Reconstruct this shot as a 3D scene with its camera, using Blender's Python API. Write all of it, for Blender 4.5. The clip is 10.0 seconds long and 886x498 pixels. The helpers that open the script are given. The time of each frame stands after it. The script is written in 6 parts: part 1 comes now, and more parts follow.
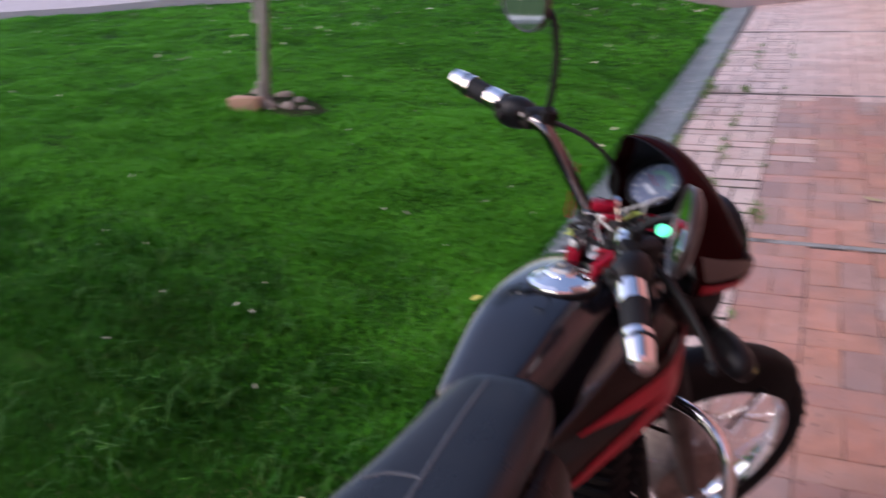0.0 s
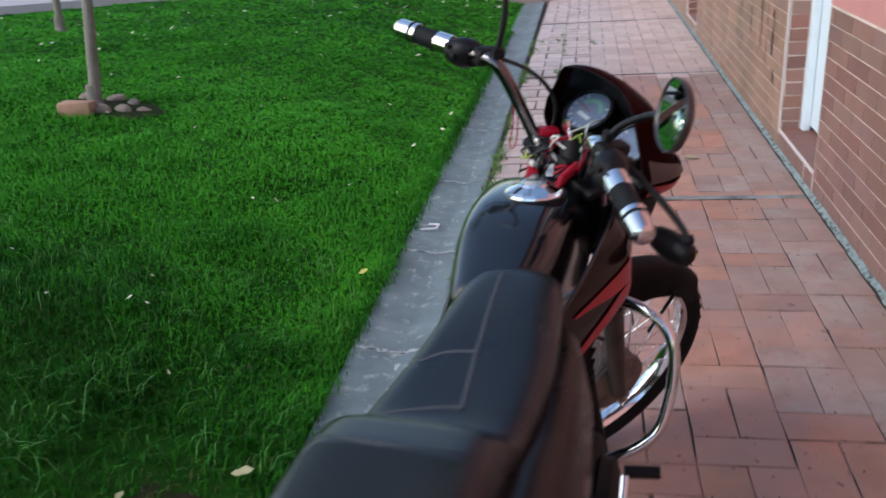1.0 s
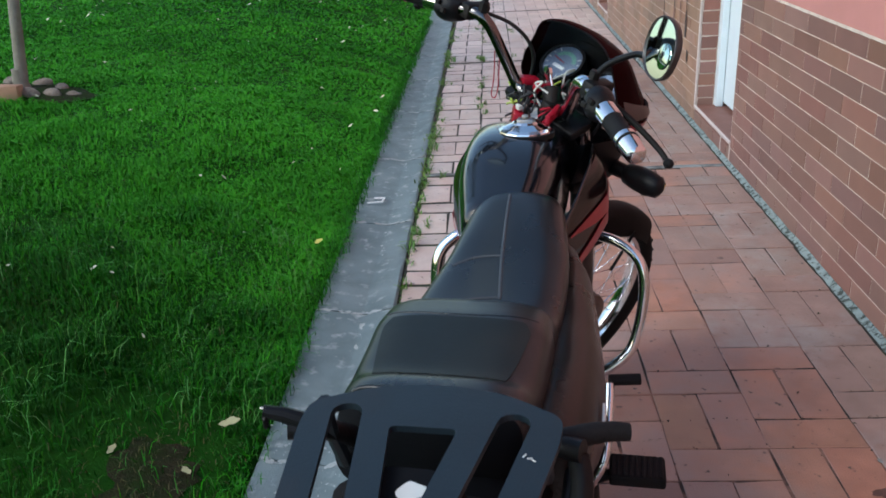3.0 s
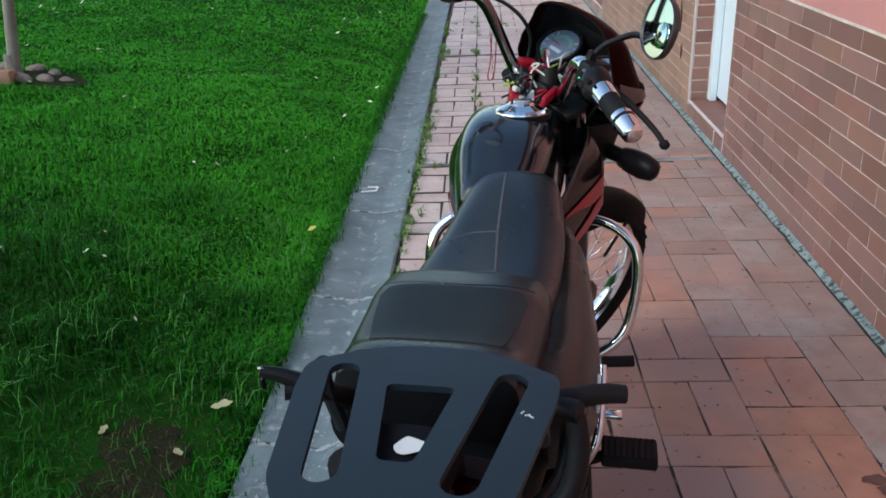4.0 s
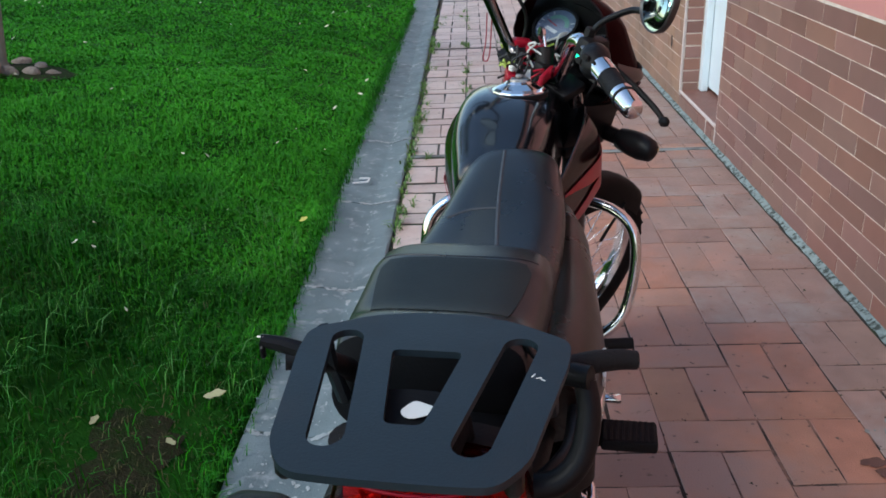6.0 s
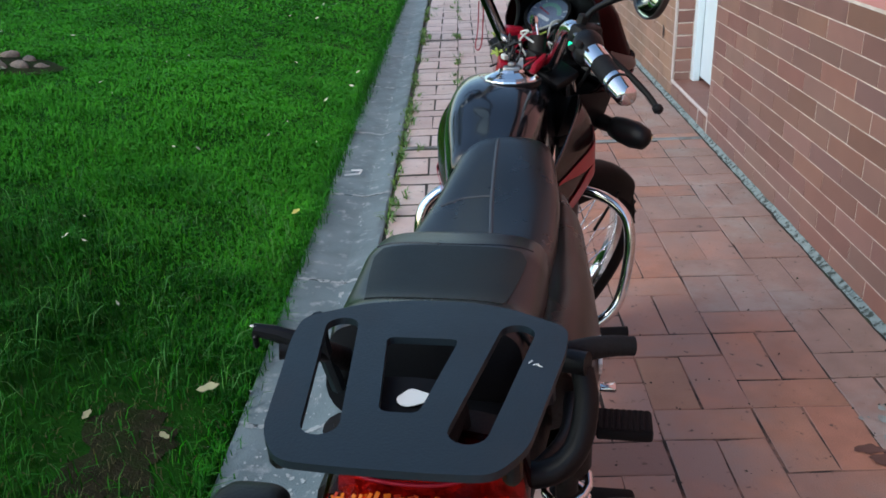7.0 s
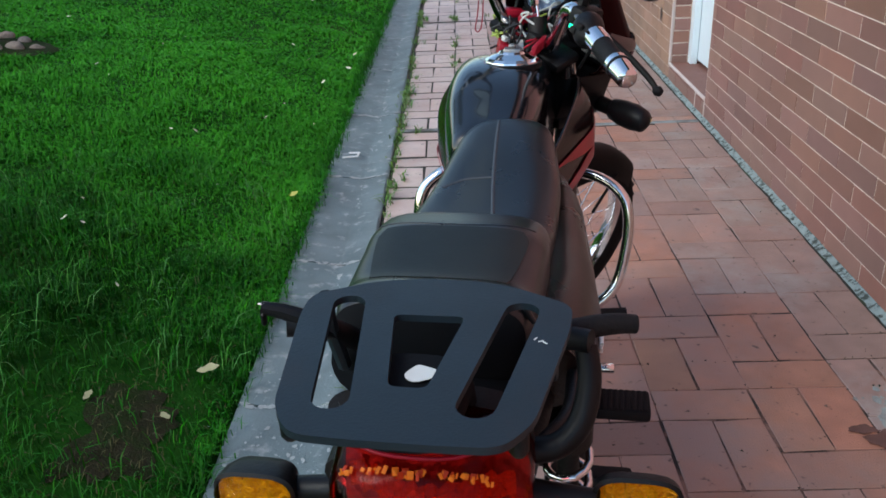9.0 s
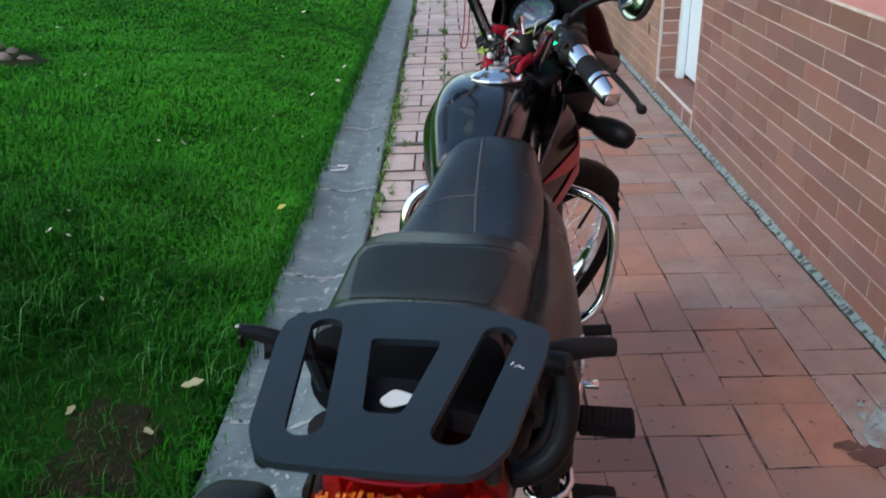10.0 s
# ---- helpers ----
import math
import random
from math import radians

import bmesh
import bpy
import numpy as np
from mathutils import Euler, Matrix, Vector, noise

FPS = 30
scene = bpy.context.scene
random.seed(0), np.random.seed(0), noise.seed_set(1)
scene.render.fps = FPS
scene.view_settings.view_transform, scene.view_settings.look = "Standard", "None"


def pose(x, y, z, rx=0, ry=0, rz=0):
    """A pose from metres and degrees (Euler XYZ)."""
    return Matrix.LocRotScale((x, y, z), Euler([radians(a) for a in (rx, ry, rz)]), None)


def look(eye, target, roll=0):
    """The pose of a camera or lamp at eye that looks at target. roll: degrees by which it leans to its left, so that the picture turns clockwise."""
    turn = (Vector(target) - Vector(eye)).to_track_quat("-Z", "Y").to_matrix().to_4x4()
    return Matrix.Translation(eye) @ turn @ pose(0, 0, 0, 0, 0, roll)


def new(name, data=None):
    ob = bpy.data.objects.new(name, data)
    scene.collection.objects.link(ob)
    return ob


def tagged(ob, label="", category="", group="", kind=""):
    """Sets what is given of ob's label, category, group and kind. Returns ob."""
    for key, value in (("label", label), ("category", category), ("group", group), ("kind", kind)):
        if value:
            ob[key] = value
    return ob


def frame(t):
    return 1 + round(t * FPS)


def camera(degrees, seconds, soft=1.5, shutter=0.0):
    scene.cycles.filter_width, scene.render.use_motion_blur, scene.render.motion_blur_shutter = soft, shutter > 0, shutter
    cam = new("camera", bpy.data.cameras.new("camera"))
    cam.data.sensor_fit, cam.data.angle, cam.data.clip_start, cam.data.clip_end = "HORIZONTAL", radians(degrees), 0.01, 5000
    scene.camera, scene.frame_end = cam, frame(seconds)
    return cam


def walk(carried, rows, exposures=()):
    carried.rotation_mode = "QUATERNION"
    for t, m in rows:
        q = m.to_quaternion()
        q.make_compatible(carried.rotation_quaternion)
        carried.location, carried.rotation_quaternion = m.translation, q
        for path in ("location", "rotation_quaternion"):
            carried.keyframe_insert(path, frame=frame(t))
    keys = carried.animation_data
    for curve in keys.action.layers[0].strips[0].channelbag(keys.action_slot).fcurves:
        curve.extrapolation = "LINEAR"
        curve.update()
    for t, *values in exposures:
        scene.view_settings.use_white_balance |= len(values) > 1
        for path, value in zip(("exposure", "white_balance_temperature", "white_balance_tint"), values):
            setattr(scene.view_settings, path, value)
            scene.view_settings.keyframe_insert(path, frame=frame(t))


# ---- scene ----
cam = camera(55.6, 10.0, soft=1.7, shutter=0.9)
PATH = [
    (0, (0.707, 0.526, 1.397), (-0.061, 2.208, 0.635), -4.0),
    (0.5, (0.67, 0.421, 1.36), (0.166, 2.2, 0.598), -3.6),
    (1, (0.489, 0.299, 1.335), (0.151, 2.113, 0.563), -4.2),
    (1.5, (0.384, 0.187, 1.341), (0.145, 2.014, 0.563), -4.2),
    (2, (0.35, 0.149, 1.325), (0.176, 1.98, 0.54), -4.1),
    (2.5, (0.348, 0.13, 1.309), (0.207, 1.962, 0.521), -3.8),
    (4, (0.339, 0.102, 1.269), (0.233, 1.932, 0.468), -2.4),
    (4.5, (0.335, 0.101, 1.256), (0.234, 1.93, 0.454), -2.2),
    (5, (0.327, 0.109, 1.245), (0.228, 1.938, 0.442), -2.2),
    (6.5, (0.324, 0.11, 1.231), (0.253, 1.935, 0.418), -2.6),
    (7, (0.322, 0.115, 1.227), (0.258, 1.937, 0.403), -2.7),
    (7.5, (0.317, 0.113, 1.227), (0.259, 1.929, 0.391), -2.7),
    (8, (0.319, 0.109, 1.227), (0.264, 1.921, 0.383), -2.6),
    (8.5, (0.316, 0.108, 1.227), (0.261, 1.917, 0.376), -2.6),
    (9, (0.314, 0.105, 1.228), (0.259, 1.91, 0.368), -2.5),
    (9.5, (0.319, 0.104, 1.229), (0.265, 1.908, 0.369), -2.3),
    (10, (0.324, 0.11, 1.236), (0.293, 1.926, 0.399), -2.0),
]
walk(cam, [(t, look(eye, target, roll)) for t, eye, target, roll in PATH],
     exposures=[(0, 0.20, 6700, 26), (0.5, 0.11, 6480, 16), (1.0, 0.06, 6320, 8), (1.5, 0.02, 6230, 2), (10, 0.0, 6230, 2)])

# ---- sky and sun: open sky in the shade of the building, soft late light ----
world = bpy.data.worlds.new("world")
scene.world = world
world.use_nodes = True
wn = world.node_tree
sky = wn.nodes.new("ShaderNodeTexSky")
sky.sky_type = "NISHITA"
sky.sun_disc = False
sky.sun_elevation, sky.sun_rotation = radians(38), radians(250)
wn.links.new(sky.outputs["Color"], wn.nodes["Background"].inputs["Color"])
wn.nodes["Background"].inputs["Strength"].default_value = 0.24
sun_data = bpy.data.lights.new("sun", "SUN")
sun_data.energy, sun_data.angle, sun_data.color = 1.6, radians(25), (1.0, 0.96, 0.91)
sun = new("sun", sun_data)
sun.matrix_world = look((-6, -3, 8), (0, 2, 0))

# ---- materials ----
def material(name, base, rough=0.6, metal=0.0, vary=0.25, scale=12.0, fine=120.0, bump=0.15, coat=0.0,
             other=None, patch=3.0, patch_lo=0.45, patch_hi=0.65, rough_vary=0.15, random_tint=0.0, island=0.0,
             space="Object", spec=0.5, specks=None):
    """A surface: base colour broken by grain and by larger patches of another colour, with fine relief."""
    m = bpy.data.materials.new(name)
    m.use_nodes = True
    nt = m.node_tree
    n, l = nt.nodes, nt.links
    bsdf = n["Principled BSDF"]
    if space == "World":
        src = n.new("ShaderNodeNewGeometry").outputs["Position"]
    else:
        src = n.new("ShaderNodeTexCoord").outputs["Object"]
    grain = n.new("ShaderNodeTexNoise")
    grain.inputs["Scale"].default_value, grain.inputs["Detail"].default_value = scale, 6.0
    l.new(src, grain.inputs["Vector"])
    fine_n = n.new("ShaderNodeTexNoise")
    fine_n.inputs["Scale"].default_value, fine_n.inputs["Detail"].default_value = fine, 4.0
    l.new(src, fine_n.inputs["Vector"])
    big = n.new("ShaderNodeTexNoise")
    big.inputs["Scale"].default_value, big.inputs["Detail"].default_value = patch, 5.0
    big.inputs["Roughness"].default_value = 0.65
    l.new(src, big.inputs["Vector"])
    dark = tuple(c * (1 - vary) for c in base)
    light = tuple(min(1.0, c * (1 + vary)) for c in base)
    ramp = n.new("ShaderNodeMix")
    ramp.data_type = "RGBA"
    ramp.inputs[6].default_value, ramp.inputs[7].default_value = (*dark, 1), (*light, 1)
    l.new(grain.outputs["Fac"], ramp.inputs["Factor"])
    colour = ramp.outputs[2]
    step = n.new("ShaderNodeMapRange")
    step.inputs["From Min"].default_value, step.inputs["From Max"].default_value = patch_lo, patch_hi
    l.new(big.outputs["Fac"], step.inputs["Value"])
    if other is not None:
        mix = n.new("ShaderNodeMix")
        mix.data_type = "RGBA"
        mix.inputs[7].default_value = (*other, 1)
        l.new(step.outputs["Result"], mix.inputs["Factor"])
        l.new(colour, mix.inputs[6])
        colour = mix.outputs[2]
    if specks is not None:
        tint, size, lo, hi = specks
        dots = n.new("ShaderNodeTexNoise")
        dots.inputs["Scale"].default_value, dots.inputs["Detail"].default_value = size, 3.0
        dots.inputs["Roughness"].default_value = 0.6
        l.new(src, dots.inputs["Vector"])
        cut = n.new("ShaderNodeMapRange")
        cut.inputs["From Min"].default_value, cut.inputs["From Max"].default_value = lo, hi
        l.new(dots.outputs["Fac"], cut.inputs["Value"])
        spot = n.new("ShaderNodeMix")
        spot.data_type = "RGBA"
        spot.inputs[7].default_value = (*tint, 1)
        l.new(cut.outputs["Result"], spot.inputs["Factor"])
        l.new(colour, spot.inputs[6])
        colour = spot.outputs[2]
    if random_tint or island:
        hsv = n.new("ShaderNodeHueSaturation")
        val = n.new("ShaderNodeMapRange")
        amount = random_tint or island
        val.inputs["To Min"].default_value, val.inputs["To Max"].default_value = 1 - amount, 1 + amount
        hue = n.new("ShaderNodeMapRange")
        hue.inputs["To Min"].default_value, hue.inputs["To Max"].default_value = 0.5 - amount * 0.04, 0.5 + amount * 0.04
        sat = n.new("ShaderNodeMapRange")
        sat.inputs["To Min"].default_value, sat.inputs["To Max"].default_value = 1 + amount * 0.3, 1 - amount * 0.6
        if random_tint:
            rnd = n.new("ShaderNodeObjectInfo").outputs["Random"]
        else:
            rnd = n.new("ShaderNodeNewGeometry").outputs["Random Per Island"]
        scr = n.new("ShaderNodeTexWhiteNoise")
        scr.noise_dimensions = "1D"
        l.new(rnd, scr.inputs["W"])
        sep = n.new("ShaderNodeSeparateColor")
        l.new(scr.outputs["Color"], sep.inputs["Color"])
        l.new(rnd, val.inputs["Value"])
        l.new(sep.outputs[0], hue.inputs["Value"])
        l.new(sep.outputs[1], sat.inputs["Value"])
        l.new(val.outputs["Result"], hsv.inputs["Value"])
        l.new(hue.outputs["Result"], hsv.inputs["Hue"])
        l.new(sat.outputs["Result"], hsv.inputs["Saturation"])
        l.new(colour, hsv.inputs["Color"])
        colour = hsv.outputs["Color"]
    l.new(colour, bsdf.inputs["Base Color"])
    rr = n.new("ShaderNodeMapRange")
    rr.inputs["To Min"].default_value = max(0.02, rough - rough_vary)
    rr.inputs["To Max"].default_value = min(1.0, rough + rough_vary)
    l.new(big.outputs["Fac"], rr.inputs["Value"])
    l.new(rr.outputs["Result"], bsdf.inputs["Roughness"])
    bsdf.inputs["Metallic"].default_value = metal
    bsdf.inputs["Coat Weight"].default_value = coat
    bsdf.inputs["Coat Roughness"].default_value = 0.04
    bsdf.inputs["Specular IOR Level"].default_value = spec
    if bump:
        b = n.new("ShaderNodeBump")
        b.inputs["Strength"].default_value = bump
        b.inputs["Distance"].default_value = 0.004
        l.new(fine_n.outputs["Fac"], b.inputs["Height"])
        l.new(b.outputs["Normal"], bsdf.inputs["Normal"])
    return m


PAVER_ARGS = dict(rough=0.38, vary=0.42, scale=10, fine=200, bump=0.42, spec=0.65, patch=1.9, patch_lo=0.42, patch_hi=0.62, space="World",
                  specks=((0.085, 0.052, 0.042), 34, 0.635, 0.72))
PAVER = material("clay_paver", (0.405, 0.191, 0.131), other=(0.330, 0.215, 0.185), random_tint=0.10, **PAVER_ARGS)
PAVER_FAR = material("clay_paver_far", (0.405, 0.191, 0.131), other=(0.330, 0.215, 0.185), island=0.10, **PAVER_ARGS)
# pale clay; its tone also carries the sky sheen of the distant path
PALE_SHEEN = material("pale_sheen_paver_far", (0.58, 0.450, 0.400), 0.42, vary=0.22, scale=16, fine=260, bump=0.3, other=(0.50, 0.355, 0.305), patch=2.5,
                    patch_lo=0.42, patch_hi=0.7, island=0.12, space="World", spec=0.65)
PAVER_MAUVE = material("greyed_clay_paver", (0.320, 0.200, 0.168), other=(0.285, 0.198, 0.175), random_tint=0.10, **PAVER_ARGS)
PAVER_HAZED = material("lime_hazed_paver", (0.325, 0.205, 0.170), other=(0.380, 0.315, 0.290), random_tint=0.10,
                       **dict(PAVER_ARGS, patch=3.2, patch_lo=0.48, patch_hi=0.66))
PAVER_BURNT = material("burnt_clay_paver", (0.305, 0.165, 0.126), other=(0.270, 0.168, 0.146), random_tint=0.10, **PAVER_ARGS)
PAVER_OCHRE = material("ochre_clay_paver", (0.375, 0.212, 0.145), other=(0.345, 0.200, 0.148), random_tint=0.08, **PAVER_ARGS)
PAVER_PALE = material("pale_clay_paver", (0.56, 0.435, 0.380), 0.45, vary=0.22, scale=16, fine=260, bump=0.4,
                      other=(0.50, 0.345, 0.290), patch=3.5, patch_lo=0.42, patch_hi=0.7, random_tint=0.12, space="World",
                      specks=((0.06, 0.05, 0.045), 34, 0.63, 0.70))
STEP = material("brick_red_step", (0.20, 0.090, 0.070), 0.6, vary=0.2, scale=18, fine=180, bump=0.2, space="World")
STAIN = material("dark_spill", (0.13, 0.062, 0.050), 0.5, vary=0.35, scale=30, fine=260, bump=0.3, space="World")
OPEN_JOINT = material("dark_open_joint", (0.030, 0.028, 0.022), 0.95, vary=0.4, scale=40, fine=300, bump=0.5,
                      other=(0.035, 0.055, 0.018), patch=5.0, patch_lo=0.55, patch_hi=0.65, space="World")
JOINT = material("sandy_joint", (0.040, 0.030, 0.026), 0.95, vary=0.4, scale=40, fine=300, bump=0.5,
                 other=(0.27, 0.150, 0.115), patch=5.2, patch_lo=0.46, patch_hi=0.56, space="World")
SCREED = material("grey_mortar_strip", (0.27, 0.29, 0.29), 0.9, vary=0.25, scale=30, fine=300, bump=0.5,
                  other=(0.10, 0.095, 0.09), patch=5.0, space="World")
KERB = material("weathered_concrete", (0.158, 0.200, 0.210), 0.85, vary=0.36, scale=9, fine=170, bump=0.55,
                other=(0.212, 0.258, 0.268), patch=3.4, patch_lo=0.45, patch_hi=0.70, space="World", random_tint=0.05, spec=0.3,
                specks=((0.42, 0.44, 0.44), 21, 0.57, 0.80))
LIME = material("lime_stain", (0.37, 0.395, 0.395), 0.95, vary=0.3, scale=60, fine=250, bump=0.6, space="World", spec=0.2)
SMEAR = material("pale_cement_smear", (0.36, 0.40, 0.39), 0.9, vary=0.3, scale=40, fine=250, bump=0.5, other=(0.27, 0.24, 0.22), patch=16, space="World", spec=0.2)
FILLET = material("grey_green_fillet", (0.25, 0.295, 0.285), 0.9, vary=0.4, scale=28, fine=200, bump=0.7,
                  other=(0.050, 0.058, 0.050), patch=45.0, patch_lo=0.50, patch_hi=0.60, space="World")
WALL_ARGS = dict(rough=0.40, vary=0.16, scale=13, fine=180, bump=0.14, other=(0.225, 0.112, 0.088), patch=1.5, patch_lo=0.42, patch_hi=0.7, space="World")
WALL_BRICK = material("glazed_wall_brick", (0.262, 0.126, 0.094), random_tint=0.21, **WALL_ARGS)
WALL_BRICK_FAR = material("glazed_wall_brick_far", (0.262, 0.126, 0.094), island=0.21, **WALL_ARGS)
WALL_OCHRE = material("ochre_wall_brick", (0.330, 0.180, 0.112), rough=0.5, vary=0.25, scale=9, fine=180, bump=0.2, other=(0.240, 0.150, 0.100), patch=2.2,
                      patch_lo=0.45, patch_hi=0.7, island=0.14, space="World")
MORTAR = material("pale_pink_mortar", (0.70, 0.59, 0.51), 0.95, vary=0.25, scale=30, fine=220, bump=0.4,
                  other=(0.48, 0.34, 0.28), patch=7, patch_lo=0.5, patch_hi=0.7, space="World")
PINK = material("pink_wall_paint", (0.58, 0.25, 0.22), 0.75, vary=0.06, scale=8, fine=140, bump=0.15,
                other=(0.52, 0.23, 0.20), patch=1.2, space="World")
WHITE = material("white_door_paint", (0.72, 0.80, 0.84), 0.45, vary=0.04, scale=9, fine=90, bump=0.08,
                 other=(0.62, 0.67, 0.68), patch=2.5, patch_lo=0.58, patch_hi=0.78, space="World")
TRIM = material("pale_tile_edging", (0.60, 0.50, 0.46), 0.6, vary=0.12, scale=30, fine=160, bump=0.15, space="World")
SOIL = material("lawn_soil", (0.014, 0.062, 0.006), 0.95, vary=0.5, scale=18, fine=110, bump=0.8,
                other=(0.040, 0.050, 0.016), patch=1.1, patch_lo=0.56, patch_hi=0.74, space="World", spec=0.05)
BARE = material("bare_earth", (0.034, 0.030, 0.017), 1.0, vary=0.45, scale=30, fine=160, bump=0.9,
                other=(0.020, 0.036, 0.010), patch=9, patch_lo=0.4, patch_hi=0.6, space="World", spec=0.05)
# two tones: darker near for shade between blades, brighter far for sky sheen
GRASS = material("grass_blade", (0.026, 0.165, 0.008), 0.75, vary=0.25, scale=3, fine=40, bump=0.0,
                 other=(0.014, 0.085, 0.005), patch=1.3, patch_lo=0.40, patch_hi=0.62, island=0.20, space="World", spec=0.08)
GRASS_LIT = material("lit_grass_blade", (0.062, 0.305, 0.015), 0.75, vary=0.22, scale=3, fine=40, bump=0.0,
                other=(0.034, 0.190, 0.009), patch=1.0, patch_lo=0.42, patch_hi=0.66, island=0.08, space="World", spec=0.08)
TUFT = material("pale_grass_tuft", (0.085, 0.260, 0.045), 0.7, vary=0.3, scale=6, fine=40, bump=0.0, island=0.3, space="World", spec=0.1)
STRAW = material("dead_grass", (0.085, 0.080, 0.032), 0.9, vary=0.3, scale=9, fine=40, bump=0.0, island=0.35, space="World", spec=0.1)
WEED = material("weed_leaf", (0.11, 0.22, 0.035), 0.6, vary=0.3, scale=9, fine=40, bump=0.0, island=0.4, space="World")
PETAL = material("pale_petal", (0.55, 0.55, 0.36), 0.7, vary=0.2, scale=9, fine=40, bump=0.0, island=0.35, space="World")
DRY = material("dry_leaf", (0.40, 0.38, 0.20), 0.8, vary=0.25, scale=40, fine=160, bump=0.2)
YELLOW = material("yellow_leaf", (0.62, 0.60, 0.12), 0.6, vary=0.2, scale=40, fine=160, bump=0.2)
PAPER = material("white_paper", (0.74, 0.74, 0.74), 0.8, vary=0.08, scale=40, fine=160, bump=0.2)
BARK = material("grey_bark", (0.22, 0.20, 0.155), 0.9, vary=0.35, scale=14, fine=90, bump=0.9,
                other=(0.30, 0.27, 0.24), patch=6)
LEAF = material("tree_leaf", (0.05, 0.11, 0.025), 0.5, vary=0.3, scale=9, fine=40, bump=0.0, island=0.35)
STONE = material("brown_grey_field_stone", (0.30, 0.240, 0.195), 0.9, vary=0.3, scale=14, fine=90, bump=0.8,
                 other=(0.20, 0.155, 0.12), patch=8)
OCHRE = material("orange_clay_brick", (0.44, 0.25, 0.16), 0.9, vary=0.25, scale=18, fine=120, bump=0.6)
FARPATH = material("pale_concrete_path", (0.46, 0.40, 0.40), 0.9, vary=0.1, scale=5, fine=90, bump=0.4, space="World")
ROOFING = material("roof_sheet", (0.20, 0.12, 0.10), 0.8, vary=0.2, scale=5, fine=60, bump=0.3)

# motorcycle
GLOSS = material("gloss_black_paint", (0.006, 0.007, 0.010), 0.16, vary=0.3, scale=8, fine=300, bump=0.0, coat=0.5, spec=0.5,
                 rough_vary=0.08)
MAROON = material("dark_maroon_paint", (0.016, 0.0028, 0.0030), 0.20, vary=0.2, scale=10, fine=200, bump=0.0, coat=0.0, spec=0.05,
                  other=(0.024, 0.008, 0.008), patch=9, patch_lo=0.58, patch_hi=0.75)
WING_PAINT = material("dusty_dark_paint", (0.010, 0.003, 0.003), 0.15, vary=0.2, scale=10, fine=200, bump=0.0, coat=0.05, spec=0.45,
                      other=(0.016, 0.009, 0.008), patch=9, patch_lo=0.58, patch_hi=0.75)
SIDE_PAINT = material("dusty_maroon_side_paint", (0.014, 0.008, 0.007), 0.30, vary=0.15, scale=8, fine=200, bump=0.02, coat=0.05, spec=0.5,
                      other=(0.024, 0.015, 0.013), patch=5, patch_lo=0.45, patch_hi=0.75)
SHELL = material("dusty_mirror_shell", (0.030, 0.024, 0.023), 0.35, vary=0.2, scale=14, fine=260, bump=0.05, spec=0.6)
GREY_PANEL = material("taupe_fairing_paint", (0.062, 0.044, 0.040), 0.4, vary=0.12, scale=10, fine=200, bump=0.03, coat=0.3)
RED = material("bright_red_paint", (0.33, 0.006, 0.022), 0.35, vary=0.15, scale=14, fine=200, bump=0.02, coat=0.05, spec=0.3)
PLASTIC = material("black_plastic", (0.006, 0.006, 0.007), 0.45, spec=0.25, vary=0.3, scale=14, fine=260, bump=0.12,
                   other=(0.012, 0.011, 0.011), patch=12, patch_lo=0.55, patch_hi=0.8)
VINYL = material("black_seat_vinyl", (0.008, 0.010, 0.013), 0.30, vary=0.2, scale=9, fine=420, bump=0.04, spec=0.55,
                 other=(0.013, 0.015, 0.018), patch=7, patch_lo=0.48, patch_hi=0.75)
VINYL_MATT = material("matt_seat_vinyl", (0.009, 0.013, 0.013), 0.50, vary=0.2, scale=9, fine=420, bump=0.08, spec=0.30,
                      other=(0.017, 0.020, 0.019), patch=7, patch_lo=0.48, patch_hi=0.75)
for paint_, ior_ in ((MAROON, 1.18), (WING_PAINT, 1.27), (SIDE_PAINT, 1.26), (VINYL, 1.45)):
    paint_.node_tree.nodes["Principled BSDF"].inputs["IOR"].default_value = ior_
SEAM = material("grey_seam_thread", (0.044, 0.051, 0.061), 0.6, vary=0.2, scale=200, fine=400, bump=0.3)
POWDER = material("satin_black_steel", (0.010, 0.018, 0.025), 0.45, spec=0.4, vary=0.18, scale=10, fine=500, bump=0.10,
                  other=(0.018, 0.023, 0.029), patch=14, patch_lo=0.55, patch_hi=0.8)
MATT_BLACK = material("matt_black_liner", (0.007, 0.008, 0.010), 0.8, vary=0.3, scale=14, fine=260, bump=0.1, spec=0.10)
RUBBER = material("black_rubber", (0.006, 0.006, 0.007), 0.65, vary=0.25, scale=30, fine=300, bump=0.3, spec=0.25)
TYRE = material("dusty_tyre_rubber", (0.011, 0.010, 0.010), 0.85, vary=0.3, scale=20, fine=200, bump=0.3, spec=0.2,
                other=(0.032, 0.024, 0.020), patch=7, patch_lo=0.55, patch_hi=0.8)
DIM_CHROME = material("dim_chrome", (0.16, 0.15, 0.15), 0.14, metal=1.0, vary=0.1, scale=18, fine=300, bump=0.02, rough_vary=0.08)
CHROME = material("chrome", (0.82, 0.82, 0.83), 0.10, metal=1.0, vary=0.05, scale=18, fine=300, bump=0.02, rough_vary=0.08)
STEEL = material("dull_steel", (0.42, 0.41, 0.40), 0.38, metal=1.0, vary=0.2, scale=18, fine=200, bump=0.15,
                 other=(0.24, 0.20, 0.17), patch=14)
